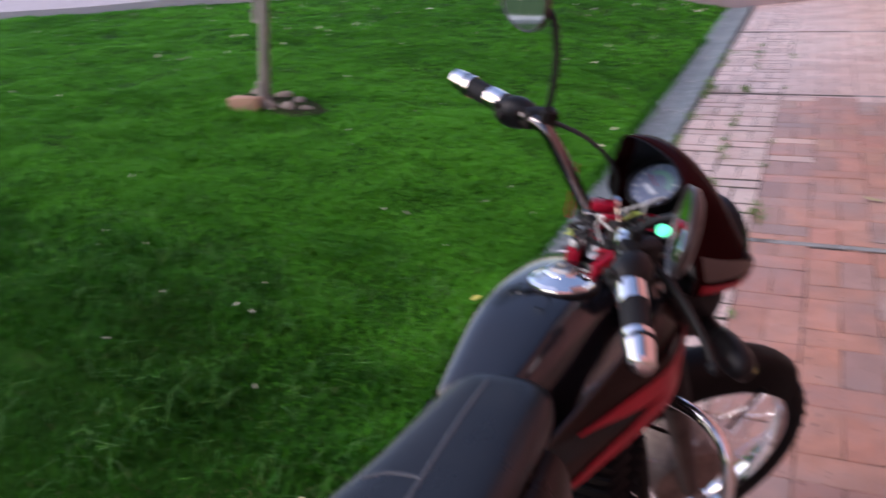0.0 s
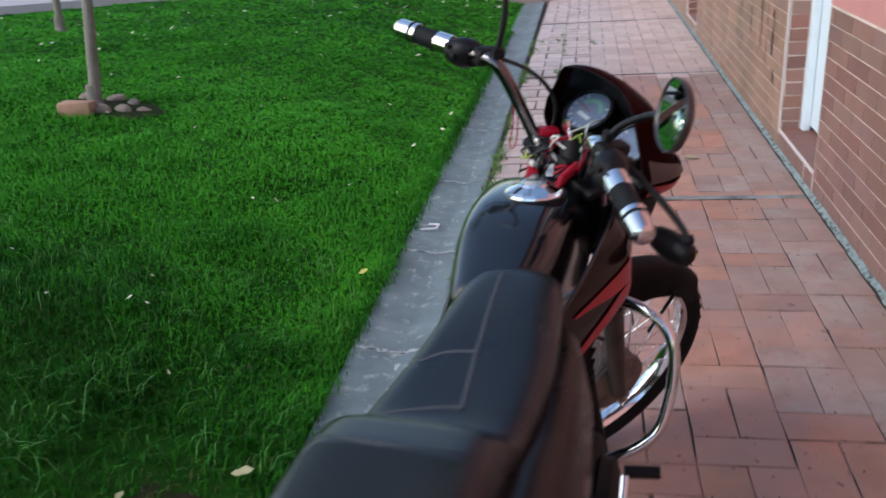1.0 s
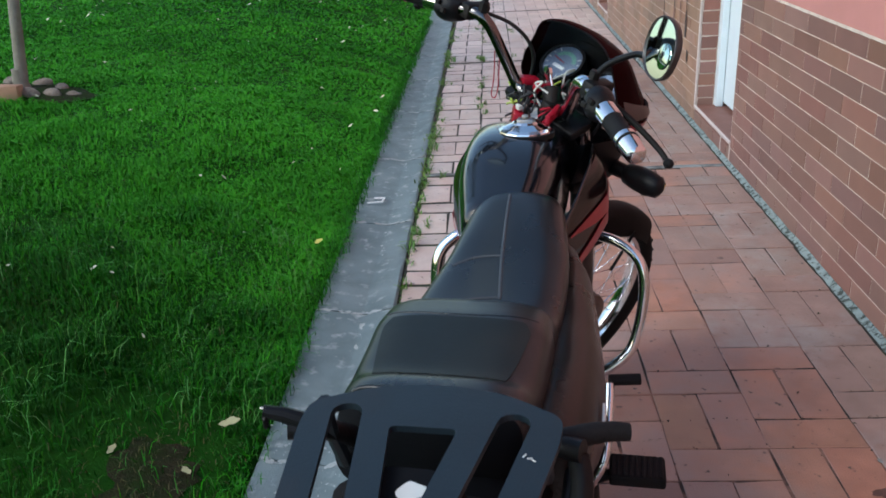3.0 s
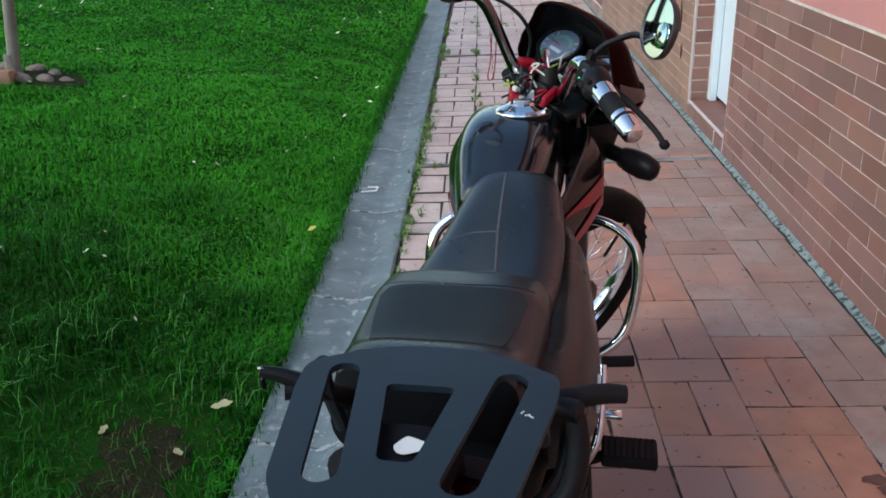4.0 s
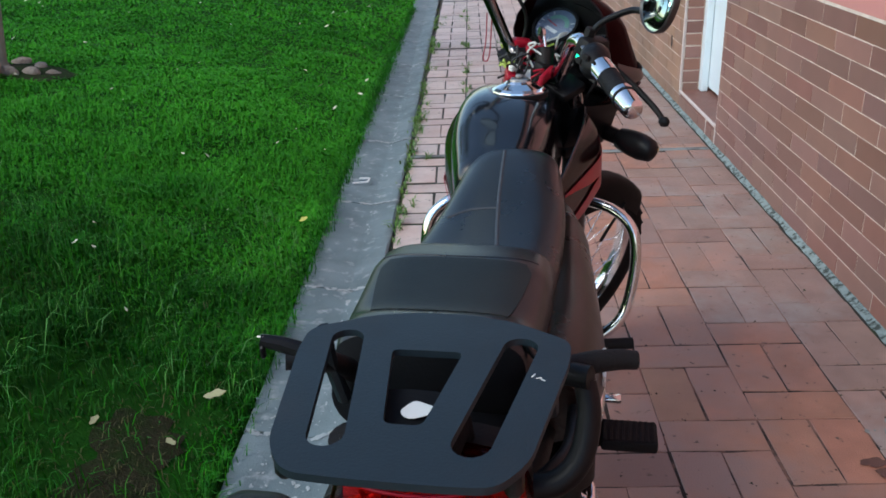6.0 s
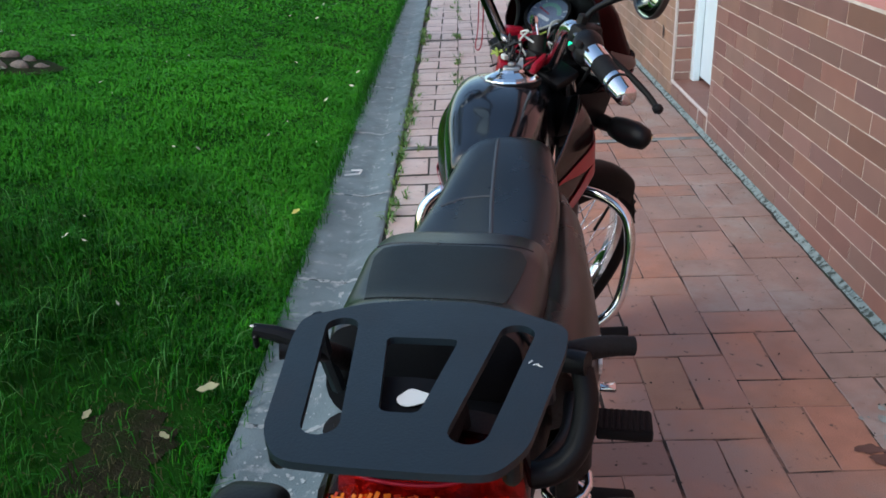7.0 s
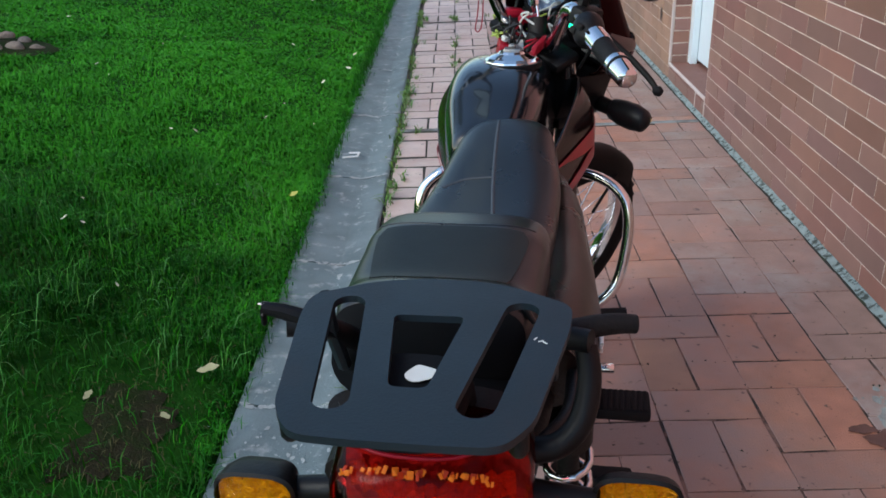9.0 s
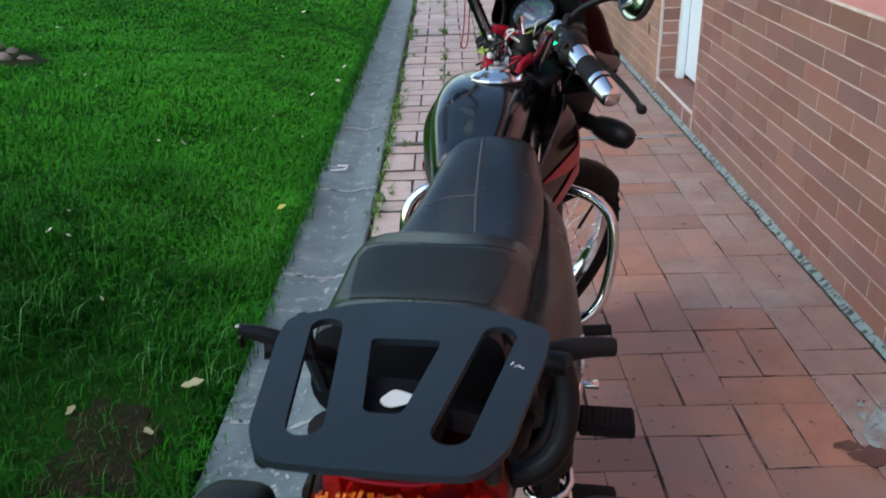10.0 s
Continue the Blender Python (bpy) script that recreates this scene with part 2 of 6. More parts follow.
ALLOY = material("dusty_cast_alloy", (0.25, 0.205, 0.18), 0.6, metal=0.55, vary=0.2, scale=18, fine=200, bump=0.25,
                 other=(0.15, 0.115, 0.10), patch=11)
SLIDER = material("dusty_fork_slider", (0.075, 0.060, 0.054), 0.5, metal=0.3, vary=0.25, scale=18, fine=200, bump=0.15,
                  other=(0.040, 0.030, 0.026), patch=9)
DARK_METAL = material("black_engine_paint", (0.007, 0.007, 0.007), 0.55, metal=0.0, spec=0.22, vary=0.3, scale=18, fine=200, bump=0.2,
                      other=(0.018, 0.014, 0.012), patch=10)
DIAL = material("dial_face", (0.19, 0.24, 0.36), 0.4, vary=0.1, scale=20, fine=80, bump=0.0)
PALE = material("dial_marking", (0.72, 0.75, 0.78), 0.5, vary=0.03, scale=20, fine=80, bump=0.0)
TEAL = material("dial_green_arc", (0.20, 0.42, 0.36), 0.5, vary=0.1, scale=20, fine=80, bump=0.0)
STICKER = material("white_sticker", (0.70, 0.71, 0.68), 0.5, vary=0.04, scale=20, fine=80, bump=0.02)
WIRE_YG = material("yellow_green_wire", (0.42, 0.52, 0.10), 0.5, vary=0.1, bump=0.0)
WIRE_BK = material("black_wire", (0.015, 0.015, 0.016), 0.5, vary=0.1, bump=0.0)
WIRE_WH = material("white_wire", (0.62, 0.62, 0.58), 0.5, vary=0.1, bump=0.0)
AMBER_IN = material("amber_reflector", (0.95, 0.46, 0.05), 0.18, metal=0.55, vary=0.45, scale=120, fine=260, bump=1.0)
AMBER_DEEP = material("deep_amber_glint", (0.42, 0.030, 0.006), 0.4, metal=0.0, vary=0.3, scale=90, fine=200, bump=0.3, spec=0.2)
AMBER_GLINT = material("amber_glint", (0.72, 0.175, 0.010), 0.4, metal=0.0, vary=0.35, scale=90, fine=200, bump=0.3, spec=0.2)
SILVER_IN = material("lamp_reflector", (0.42, 0.30, 0.25), 0.25, metal=0.6, vary=0.5, scale=60, fine=120, bump=0.6)


def clear(name, tint, rough=0.05, ior=1.45):
    m = bpy.data.materials.new(name)
    m.use_nodes = True
    b = m.node_tree.nodes["Principled BSDF"]
    b.inputs["Base Color"].default_value = (*tint, 1)
    b.inputs["Roughness"].default_value = rough
    b.inputs["Transmission Weight"].default_value = 1.0
    b.inputs["IOR"].default_value = ior
    return m


RED_LENS = clear("red_lens", (0.62, 0.012, 0.012), 0.06, 1.15)
AMBER_LENS = clear("amber_lens", (1.0, 0.62, 0.10), 0.06, 1.12)
GLASS = clear("clear_glass", (0.97, 0.98, 0.98), 0.02, 1.2)
MIRROR = material("mirror_glass", (0.62, 0.74, 0.69), 0.03, metal=1.0, vary=0.01, scale=6, fine=60, bump=0.0, rough_vary=0.01)
GREEN_LAMP = bpy.data.materials.new("green_lamp")
GREEN_LAMP.use_nodes = True
gb = GREEN_LAMP.node_tree.nodes["Principled BSDF"]
gb.inputs["Base Color"].default_value = (0.05, 0.7, 0.35, 1)
gb.inputs["Emission Color"].default_value = (0.05, 1.0, 0.5, 1)
gb.inputs["Emission Strength"].default_value = 1.6


# ---- mesh helpers ----
def finish(bm, smooth=True, angle=35):
    bmesh.ops.recalc_face_normals(bm, faces=bm.faces)
    for f in bm.faces:
        f.smooth = smooth
    if smooth:
        lim = radians(angle)
        for e in bm.edges:
            if len(e.link_faces) == 2 and e.calc_face_angle(0) > lim:
                e.smooth = False
    return bm


def part(name, bm, mat, parent=None, label="", smooth=True, angle=35, kind=""):
    """Links bm as one mesh object under a thing or a part."""
    finish(bm, smooth, angle)
    me = bpy.data.meshes.new(name)
    bm.to_mesh(me)
    bm.free()
    me.materials.append(mat)
    ob = new(name, me)
    if parent is not None:
        ob.parent = parent
    tagged(ob, label=label, kind=kind)
    return ob


def ring_loft(rings, closed=True, caps=True):
    bm = bmesh.new()
    vs = [[bm.verts.new(p) for p in r] for r in rings]
    k = len(vs[0])
    for a, b in zip(vs, vs[1:]):
        for i in range(k if closed else k - 1):
            j = (i + 1) % k
            bm.faces.new((a[i], a[j], b[j], b[i]))
    if caps and closed:
        bm.faces.new(vs[0][::-1])
        bm.faces.new(vs[-1])
    return bm


def spline(points, steps=6):
    """A smooth line through the points."""
    p = [Vector(q) for q in points]
    p = [p[0] * 2 - p[1]] + p + [p[-1] * 2 - p[-2]]
    out = []
    for i in range(1, len(p) - 2):
        for s in range(steps):
            t = s / steps
            a, b, c, d = p[i - 1], p[i], p[i + 1], p[i + 2]
            out.append(0.5 * ((2 * b) + (c - a) * t + (2 * a - 5 * b + 4 * c - d) * t * t + (3 * b - a - 3 * c + d) * t ** 3))
    out.append(p[-2])
    return out


def pipe(points, radius, segs=12, steps=6, smooth=True):
    """A round tube along a line; radius is a number or one for each end."""
    line = spline(points, steps) if smooth and len(points) > 2 else [Vector(q) for q in points]
    n = len(line)
    r0, r1 = radius if isinstance(radius, tuple) else (radius, radius)
    rings, up = [], None
    for i, q in enumerate(line):
        d = (line[min(i + 1, n - 1)] - line[max(i - 1, 0)]).normalized()
        if up is None:
            up = d.orthogonal().normalized()
        up = (up - d * up.dot(d)).normalized()
        side = d.cross(up)
        r = r0 + (r1 - r0) * i / max(1, n - 1)
        rings.append([q + (up * math.cos(a) + side * math.sin(a)) * r for a in (2 * math.pi * k / segs for k in range(segs))])
    return ring_loft(rings)


def lathe(profile, segs=32, axis="u", centre=(0, 0, 0), caps=True):
    """Turns (distance along the axis, radius) pairs round an axis through centre."""
    c = Vector(centre)
    rings = []
    for d, r in profile:
        ring = []
        for k in range(segs):
            a = 2 * math.pi * k / segs
            x, y = math.cos(a) * r, math.sin(a) * r
            ring.append(c + Vector({"u": (d, x, y), "v": (x, d, y), "w": (x, y, d)}[axis]))
        rings.append(ring)
    return ring_loft(rings, caps=caps)


def rounded_box(lo, hi, r=0.004, segs=2):
    bm = bmesh.new()
    bmesh.ops.create_cube(bm, size=1)
    for v in bm.verts:
        v.co = Vector([lo[i] + (v.co[i] + 0.5) * (hi[i] - lo[i]) for i in range(3)])
    if r:
        bmesh.ops.bevel(bm, geom=bm.edges[:], offset=r, segments=segs, affect="EDGES", profile=0.5)
    return bm


def oval(u, v, w, a, b, axis="u", n=24, power=2.0):
    """A closed ring of superellipse shape in the plane across an axis."""
    pts = []
    for k in range(n):
        t = 2 * math.pi * k / n
        c, s = math.cos(t), math.sin(t)
        x = a * math.copysign(abs(c) ** (2 / power), c)
        y = b * math.copysign(abs(s) ** (2 / power), s)
        pts.append(Vector({"u": (u, v + x, w + y), "v": (u + x, v, w + y), "w": (u + x, v + y, w)}[axis]))
    return pts


def moved(bm, m):
    bmesh.ops.transform(bm, matrix=m, verts=bm.verts)
    return bm


def joined(*bms):
    out = bmesh.new()
    for b in bms:
        me = bpy.data.meshes.new("tmp")
        b.to_mesh(me)
        b.free()
        out.from_mesh(me)
        bpy.data.meshes.remove(me)
    return out


def rounded_outline(points, r, n=5):
    """A polygon with its corners rounded."""
    out = []
    k = len(points)
    for i in range(k):
        p, q, s = Vector(points[i - 1]), Vector(points[i]), Vector(points[(i + 1) % k])
        a, b = (p - q), (s - q)
        d = min(r, a.length * 0.45, b.length * 0.45)
        a, b = q + a.normalized() * d, q + b.normalized() * d
        for j in range(n + 1):
            t = j / n
            out.append((a * (1 - t) ** 2 + q * 2 * t * (1 - t) + b * t * t))
    return out


def plate(outline, holes, w0, w1):
    """A flat plate with holes, from w0 up to w1."""
    bm = bmesh.new()
    edges = []
    for loop in [outline] + holes:
        vs = [bm.verts.new((p[0], p[1], w1)) for p in loop]
        edges += [bm.edges.new((vs[i], vs[(i + 1) % len(vs)])) for i in range(len(vs))]
    bmesh.ops.triangle_fill(bm, use_beauty=True, edges=edges)
    bmesh.ops.recalc_face_normals(bm, faces=bm.faces)
    top = bm.faces[:]
    r = bmesh.ops.extrude_face_region(bm, geom=top)
    for e in r["geom"]:
        if isinstance(e, bmesh.types.BMVert):
            e.co.z = w0
    return bm

# ---- motorcycle: u to its right, v ahead, w up; origin on the ground under the tank cap ----
bike = tagged(new("motorcycle"), label="black and red commuter motorcycle parked on brick path", category="motorcycle")
bike.matrix_world = pose(0.417, 1.583, 0, 0, 0, -8.5)
RAKE, STEER = 26.0, -45.0
HEAD = Vector((0, 0.11, 0.95))
AXIS = Vector((0, -math.sin(radians(RAKE)), math.cos(radians(RAKE))))
TURNED = Matrix.Translation(HEAD) @ Matrix.Rotation(radians(STEER), 4, AXIS) @ Matrix.Translation(-HEAD)
AXLE_F = Vector((0, 0.478, 0.299))
AXLE_R = Vector((0, -0.745, 0.297))


def bpart(name, bm, mat, label="", angle=35, parent=None):
    return part(name, bm, mat, parent or bike, label, angle=angle)


def tpart(name, bm, mat, label="", angle=35, parent=None):
    """A part that turns with the fork."""
    return part(name, moved(bm, TURNED), mat, parent or bike, label, angle=angle)


def body_ring(v, a, top, bottom, power=2.6, n=32, drop=0.0, u=0.0):
    c, h = (top + bottom) / 2, (top - bottom) / 2
    pts = []
    for k in range(n):
        t = 2 * math.pi * k / n
        x, y = math.cos(t), math.sin(t)
        x = a * math.copysign(abs(x) ** (2 / power), x)
        y = h * math.copysign(abs(y) ** (2 / power), y)
        pts.append(Vector((u + x, v - drop * y / h if h else v, c + y)))
    return pts


def smooth_stations(st, steps=4):
    """Stations (v, a, top, bottom) filled in smoothly."""
    out = []
    lines = [spline([(s[0], s[i], 0) for s in st], steps) for i in (1, 2, 3)]
    for p, q, r in zip(*lines):
        out.append((p.x, p.y, q.y, r.y))
    return out


# fuel tank
st = [(0.192, 0.060, 0.800, 0.72), (0.180, 0.092, 0.836, 0.70), (0.155, 0.108, 0.858, 0.69), (0.12, 0.113, 0.872, 0.68), (0.05, 0.110, 0.884, 0.66), (-0.03, 0.106, 0.886, 0.66),
      (-0.10, 0.098, 0.874, 0.67), (-0.165, 0.084, 0.852, 0.69), (-0.225, 0.068, 0.832, 0.70), (-0.24, 0.060, 0.82, 0.71)]
tank = bpart("fuel_tank", ring_loft([body_ring(v, a * 0.865, t, b, 3.5, 40, u=-0.035) for v, a, t, b in smooth_stations(st)]), GLOSS, "glossy black fuel tank", 60)
cap_m = pose(-0.012, 0.005, 0.881, -2, 0, 0)
cap = bpart("fuel_cap", moved(lathe([(-0.006, 0.051), (0.003, 0.052), (0.0045, 0.049)], 32, "w"), cap_m), PLASTIC, "black cap seat ring", 30, tank)
bpart("cap_dome", moved(lathe([(0.003, 0.0495), (0.007, 0.0485), (0.011, 0.043), (0.018, 0.026), (0.021, 0.023), (0.022, 0.0215)], 14, "w"), cap_m), CHROME, "chrome faceted fuel cap", 12, tank)
bpart("key_cover", moved(joined(rounded_box((-0.016, -0.011, 0.021), (0.016, 0.013, 0.026), 0.003, 2), rounded_box((-0.007, -0.005, 0.026), (0.006, 0.008, 0.033), 0.003, 2)), cap_m), STEEL, "small key cover", 35, tank)


# side wings of the tank
def wing_u(v, w):
    u = 0.140
    if v < 0.05:
        u -= 0.075 * ((0.05 - v) / 0.25) ** 1.1
    else:
        u -= 0.016 * ((v - 0.05) / 0.125) ** 2
    if w > 0.745:
        u -= 0.020 * ((w - 0.745) / 0.075) ** 2.4
    return u - max(0, 0.70 - w) * 0.2


def along(v, table):
    """Straight-line look-up in (v, value) pairs that run from front to rear."""
    for (v0, a), (v1, b) in zip(table, table[1:]):
        if v >= v1:
            k = max(0.0, min(1.0, (v - v0) / (v1 - v0)))
            k = k * k * (3 - 2 * k) * 0.5 + k * 0.5
            return a + (b - a) * k
    return table[-1][1]


def wing_edges(v):
    top = along(v, [(0.182, 0.770), (0.174, 0.798), (0.150, 0.822), (0.09, 0.830), (0.0, 0.818), (-0.10, 0.790), (-0.24, 0.745)])
    low = along(v, [(0.182, 0.752), (0.15, 0.728), (0.10, 0.700), (-0.05, 0.668), (-0.20, 0.645), (-0.24, 0.640)])
    return top, low


def wing_patch(sgn, v0, v1, f0, f1, lift, thick, n=22, m=10):
    """A piece of the wing between two heights given as functions of v."""
    bm = bmesh.new()
    g_ = []
    for i in range(n + 1):
        v = v0 + (v1 - v0) * i / n
        a, b = f0(v), f1(v)
        g_.append([bm.verts.new((sgn * (wing_u(v, a + (b - a) * j / m) + lift) - (0.006 if sgn > 0 else 0.020), v, a + (b - a) * j / m)) for j in range(m + 1)])
    for a, b in zip(g_, g_[1:]):
        for j in range(m):
            bm.faces.new((a[j], a[j + 1], b[j + 1], b[j]))
    bmesh.ops.recalc_face_normals(bm, faces=bm.faces)
    if thick:
        bmesh.ops.solidify(bm, geom=bm.faces[:], thickness=thick)
    return bm


for sgn in (-1, 1):
    wing = bpart("tank_wing", wing_patch(sgn, 0.182, -0.24, lambda v: wing_edges(v)[1], lambda v: wing_edges(v)[0], 0.0, 0.006, 26, 12), WING_PAINT, "dark glossy side wing", 50)
    if sgn > 0:
        bpart("red_stripe", wing_patch(sgn, 0.165, -0.15, lambda v: along(v, [(0.165, 0.738), (0.08, 0.716), (0.0, 0.720), (-0.15, 0.742)]), lambda v: along(v, [(0.165, 0.768), (0.10, 0.762), (0.0, 0.752), (-0.15, 0.746)]), 0.0035, 0.001, 16, 4), RED, "bright red stripe", 50, wing)
    bpart("red_stripe", wing_patch(sgn, 0.115, -0.24, lambda v: wing_edges(v)[1] + 0.003, lambda v: wing_edges(v)[1] + 0.003 + along(v, [(0.115, 0.012), (0.0, 0.032 if sgn > 0 else 0.012), (-0.24, 0.008)]), 0.0035, 0.001, 16, 4), RED, "bright red stripe", 50, wing)
    bpart("wing_liner", pipe([(sgn * (wing_u(v, wing_edges(v)[0]) - 0.002) - (0.006 if sgn > 0 else 0.020), v, wing_edges(v)[0] + 0.001) for v in (0.15, 0.12, 0.08, 0.0, -0.1, -0.2, -0.23)], 0.003, 8), GLOSS, "", 60, wing)

# seat with a raised passenger half
st = [(-0.170, 0.040, 0.822, 0.79), (-0.185, 0.060, 0.836, 0.775), (-0.22, 0.072, 0.842, 0.76), (-0.30, 0.082, 0.832, 0.75), (-0.40, 0.091, 0.813, 0.74),
      (-0.49, 0.097, 0.803, 0.735), (-0.535, 0.099, 0.805, 0.73), (-0.560, 0.100, 0.822, 0.735), (-0.588, 0.101, 0.8455, 0.74), (-0.620, 0.1020, 0.8530, 0.745), (-0.652, 0.1020, 0.8575, 0.745), (-0.675, 0.101, 0.8560, 0.747),
      (-0.72, 0.100, 0.8530, 0.752), (-0.760, 0.098, 0.8525, 0.760), (-0.785, 0.095, 0.8600, 0.765), (-0.81, 0.092, 0.862, 0.770), (-0.826, 0.088, 0.857, 0.772), (-0.834, 0.080, 0.835, 0.785)]


def seat_u(v):
    """The passenger half sits a little to the near side of the frame."""
    return -0.0180 * min(1.0, max(0.0, (-0.36 - v) / 0.22))


def seat_power(v):
    return 2.7 if v > -0.3 else 2.7 + min(1.1, (-0.3 - v) * 6)


seat_st = smooth_stations(st)
seat = bpart("seat", ring_loft([body_ring(v, a, t, b, seat_power(v), 40, u=seat_u(v)) for v, a, t, b in seat_st]), VINYL, "black vinyl two-level seat", 60)


# black cap added in place of the shade on the seat's rear under the rack
bpart("seat_shade_cap", ring_loft([body_ring(v, a, t, b, seat_power(v), 40, u=seat_u(v)) for v, a, t, b in ((-0.826, 0.0895, 0.8585, 0.7710), (-0.834, 0.0825, 0.8400, 0.7800), (-0.839, 0.070, 0.820, 0.79))]), MATT_BLACK, "matt black cap darkening the seat's rear face", 60, seat)


def seat_top(u, v):
    """Height of the seat's top at a place."""
    best = min(range(len(seat_st) - 1), key=lambda i: abs((seat_st[i][0] + seat_st[i + 1][0]) / 2 - v))
    p, q = seat_st[best], seat_st[best + 1]
    k = max(0, min(1, (v - p[0]) / (q[0] - p[0])))
    a, t, b = (p[i] + (q[i] - p[i]) * k for i in (1, 2, 3))
    n = seat_power(v)
    return (t + b) / 2 + (t - b) / 2 * max(0.0, 1 - min(1, abs(u - seat_u(v)) / a) ** n) ** (1 / n)


def seam(points):
    line = spline(points, 7)
    return pipe([(p.x, p.y, seat_top(p.x, p.y) - 0.0018) for p in line], 0.0033, 8, smooth=False)


bpart("seam", seam([(-0.014, -0.215, 0), (-0.010, -0.30, 0), (-0.004, -0.40, 0), (0.006, -0.50, 0)]), SEAM, "grey stitched seam", 60, seat)
bpart("seam", seam([(-0.072, -0.412, 0), (-0.045, -0.396, 0), (-0.015, -0.390, 0), (-0.005, -0.390, 0)]), SEAM, "grey stitched seam", 60, seat)
bpart("seam", seam([(-0.078, -0.520, 0), (-0.045, -0.507, 0), (-0.01, -0.497, 0), (0.005, -0.495, 0)]), SEAM, "grey stitched seam", 60, seat)
for v_ in (-0.542, -0.648):
    line = [(seat_u(v_) - 0.086 + 0.172 * i / 24, v_ + 0.010 * (i / 12 - 1) ** 2, 0) for i in range(25)]
    bpart("seat_welt", pipe([(u, v, seat_top(u, v) - 0.0008) for u, v, w in line], 0.0019, 8, smooth=False), VINYL, "", 60, seat)
rows_p = []
for i in range(15):
    v_ = -0.655 - 0.118 * i / 14
    half_w = 0.083 - 0.016 * (i / 14) ** 1.5 - 0.008 * max(0.0, 1 - i / 2)
    rows_p.append([Vector((seat_u(v_) + half_w * (j / 8 - 1), v_, seat_top(seat_u(v_) + half_w * (j / 8 - 1), v_) + 0.0012)) for j in range(17)])
bm = ring_loft(rows_p, closed=False)
bmesh.ops.recalc_face_normals(bm, faces=bm.faces)
bmesh.ops.solidify(bm, geom=bm.faces[:], thickness=0.0022)
bpart("seat_panel", bm, VINYL_MATT, "duller raised seat panel", 60, seat)
bpart("seat_strap", pipe([(-0.100, -0.812, 0.835), (-0.085, -0.812, 0.861), (-0.015, -0.815, 0.8635), (0.055, -0.812, 0.861), (0.078, -0.812, 0.835)], 0.003, 8), VINYL, "", 60, seat)

# side covers and tail
for sgn in (-1, 1):
    rings = []
    for v, w0, w1, u in ((-0.22, 0.64, 0.765, 0.100), (-0.30, 0.56, 0.770, 0.126), (-0.45, 0.53, 0.765, 0.142), (-0.60, 0.60, 0.785, 0.147), (-0.74, 0.69, 0.805, 0.136), (-0.805, 0.735, 0.812, 0.122)):
        c, h = (w0 + w1) / 2, (w1 - w0) / 2
        rings.append([Vector((sgn * (u * 0.62 + u * 0.38 * max(0, math.cos(t)) ** 0.7 - (0.02 if math.cos(t) < 0 else 0)), v, c + h * math.sin(t))) for t in (2 * math.pi * k / 20 for k in range(20))])
    # left cover's matt black stands in for shade seen through the rack slot
    cover = bpart("side_cover", ring_loft(rings), SIDE_PAINT if sgn > 0 else MATT_BLACK, "dark side cover", 50)
    bpart("cover_badge", joined(rounded_box((sgn * 0.143 - 0.002, -0.700, 0.742), (sgn * 0.143 + 0.002, -0.640, 0.748), 0.0008, 1),
                                rounded_box((sgn * 0.143 - 0.002, -0.690, 0.728), (sgn * 0.143 + 0.002, -0.650, 0.734), 0.0008, 1)), STICKER, "small pale badge bars", 35, cover)
tail = bpart("tail_cowl", ring_loft([body_ring(v, a, t, b, 3.0, 24) for v, a, t, b in ((-0.80, 0.070, 0.795, 0.74), (-0.87, 0.062, 0.785, 0.74), (-0.935, 0.046, 0.792, 0.75), (-0.944, 0.044, 0.850, 0.78), (-0.950, 0.042, 0.882, 0.81), (-0.957, 0.040, 0.889, 0.835), (-1.018, 0.038, 0.890, 0.85), (-1.030, 0.030, 0.885, 0.855))]), MATT_BLACK, "black tail cowl", 40)
bm = bmesh.new()
bm.faces.new([bm.verts.new((0.0085 + 0.0112 * math.cos(a) * (1 + 0.15 * math.sin(2 * a)), -0.9875 + 0.0100 * math.sin(a) * (1 + 0.15 * math.cos(3 * a)), 0.8926)) for a in (2 * math.pi * k / 20 for k in range(20))])
bmesh.ops.recalc_face_normals(bm, faces=bm.faces)
bmesh.ops.solidify(bm, geom=bm.faces[:], thickness=0.0005)
bpart("paper_scrap", bm, STICKER, "small white patch on the cowl", 35, tail)

# rear rack: steel plate with slots
half = [(0.022, -0.861), (0.060, -0.870), (0.1065, -0.896), (0.1055, -0.930), (0.0975, -0.977), (0.086, -1.047), (0.068, -1.0745), (0.030, -1.0765)]
outline = rounded_outline([(0.0065 + u, v, 0) for u, v in half] + [(0.0065 - u, v, 0) for u, v in reversed(half)], 0.013, 6)


def slot(u0, v0, u1, v1, r, n=8):
    d = Vector((u1 - u0, v1 - v0, 0)).normalized()
    s = Vector((-d.y, d.x, 0))
    a, b = Vector((u0, v0, 0)) + d * r, Vector((u1, v1, 0)) - d * r
    pts = [a + (-d * math.sin(t) + s * math.cos(t)) * r for t in (math.pi * k / n for k in range(n + 1))]
    pts += [b + (d * math.sin(t) - s * math.cos(t)) * r for t in (math.pi * k / n for k in range(n + 1))]
    return pts


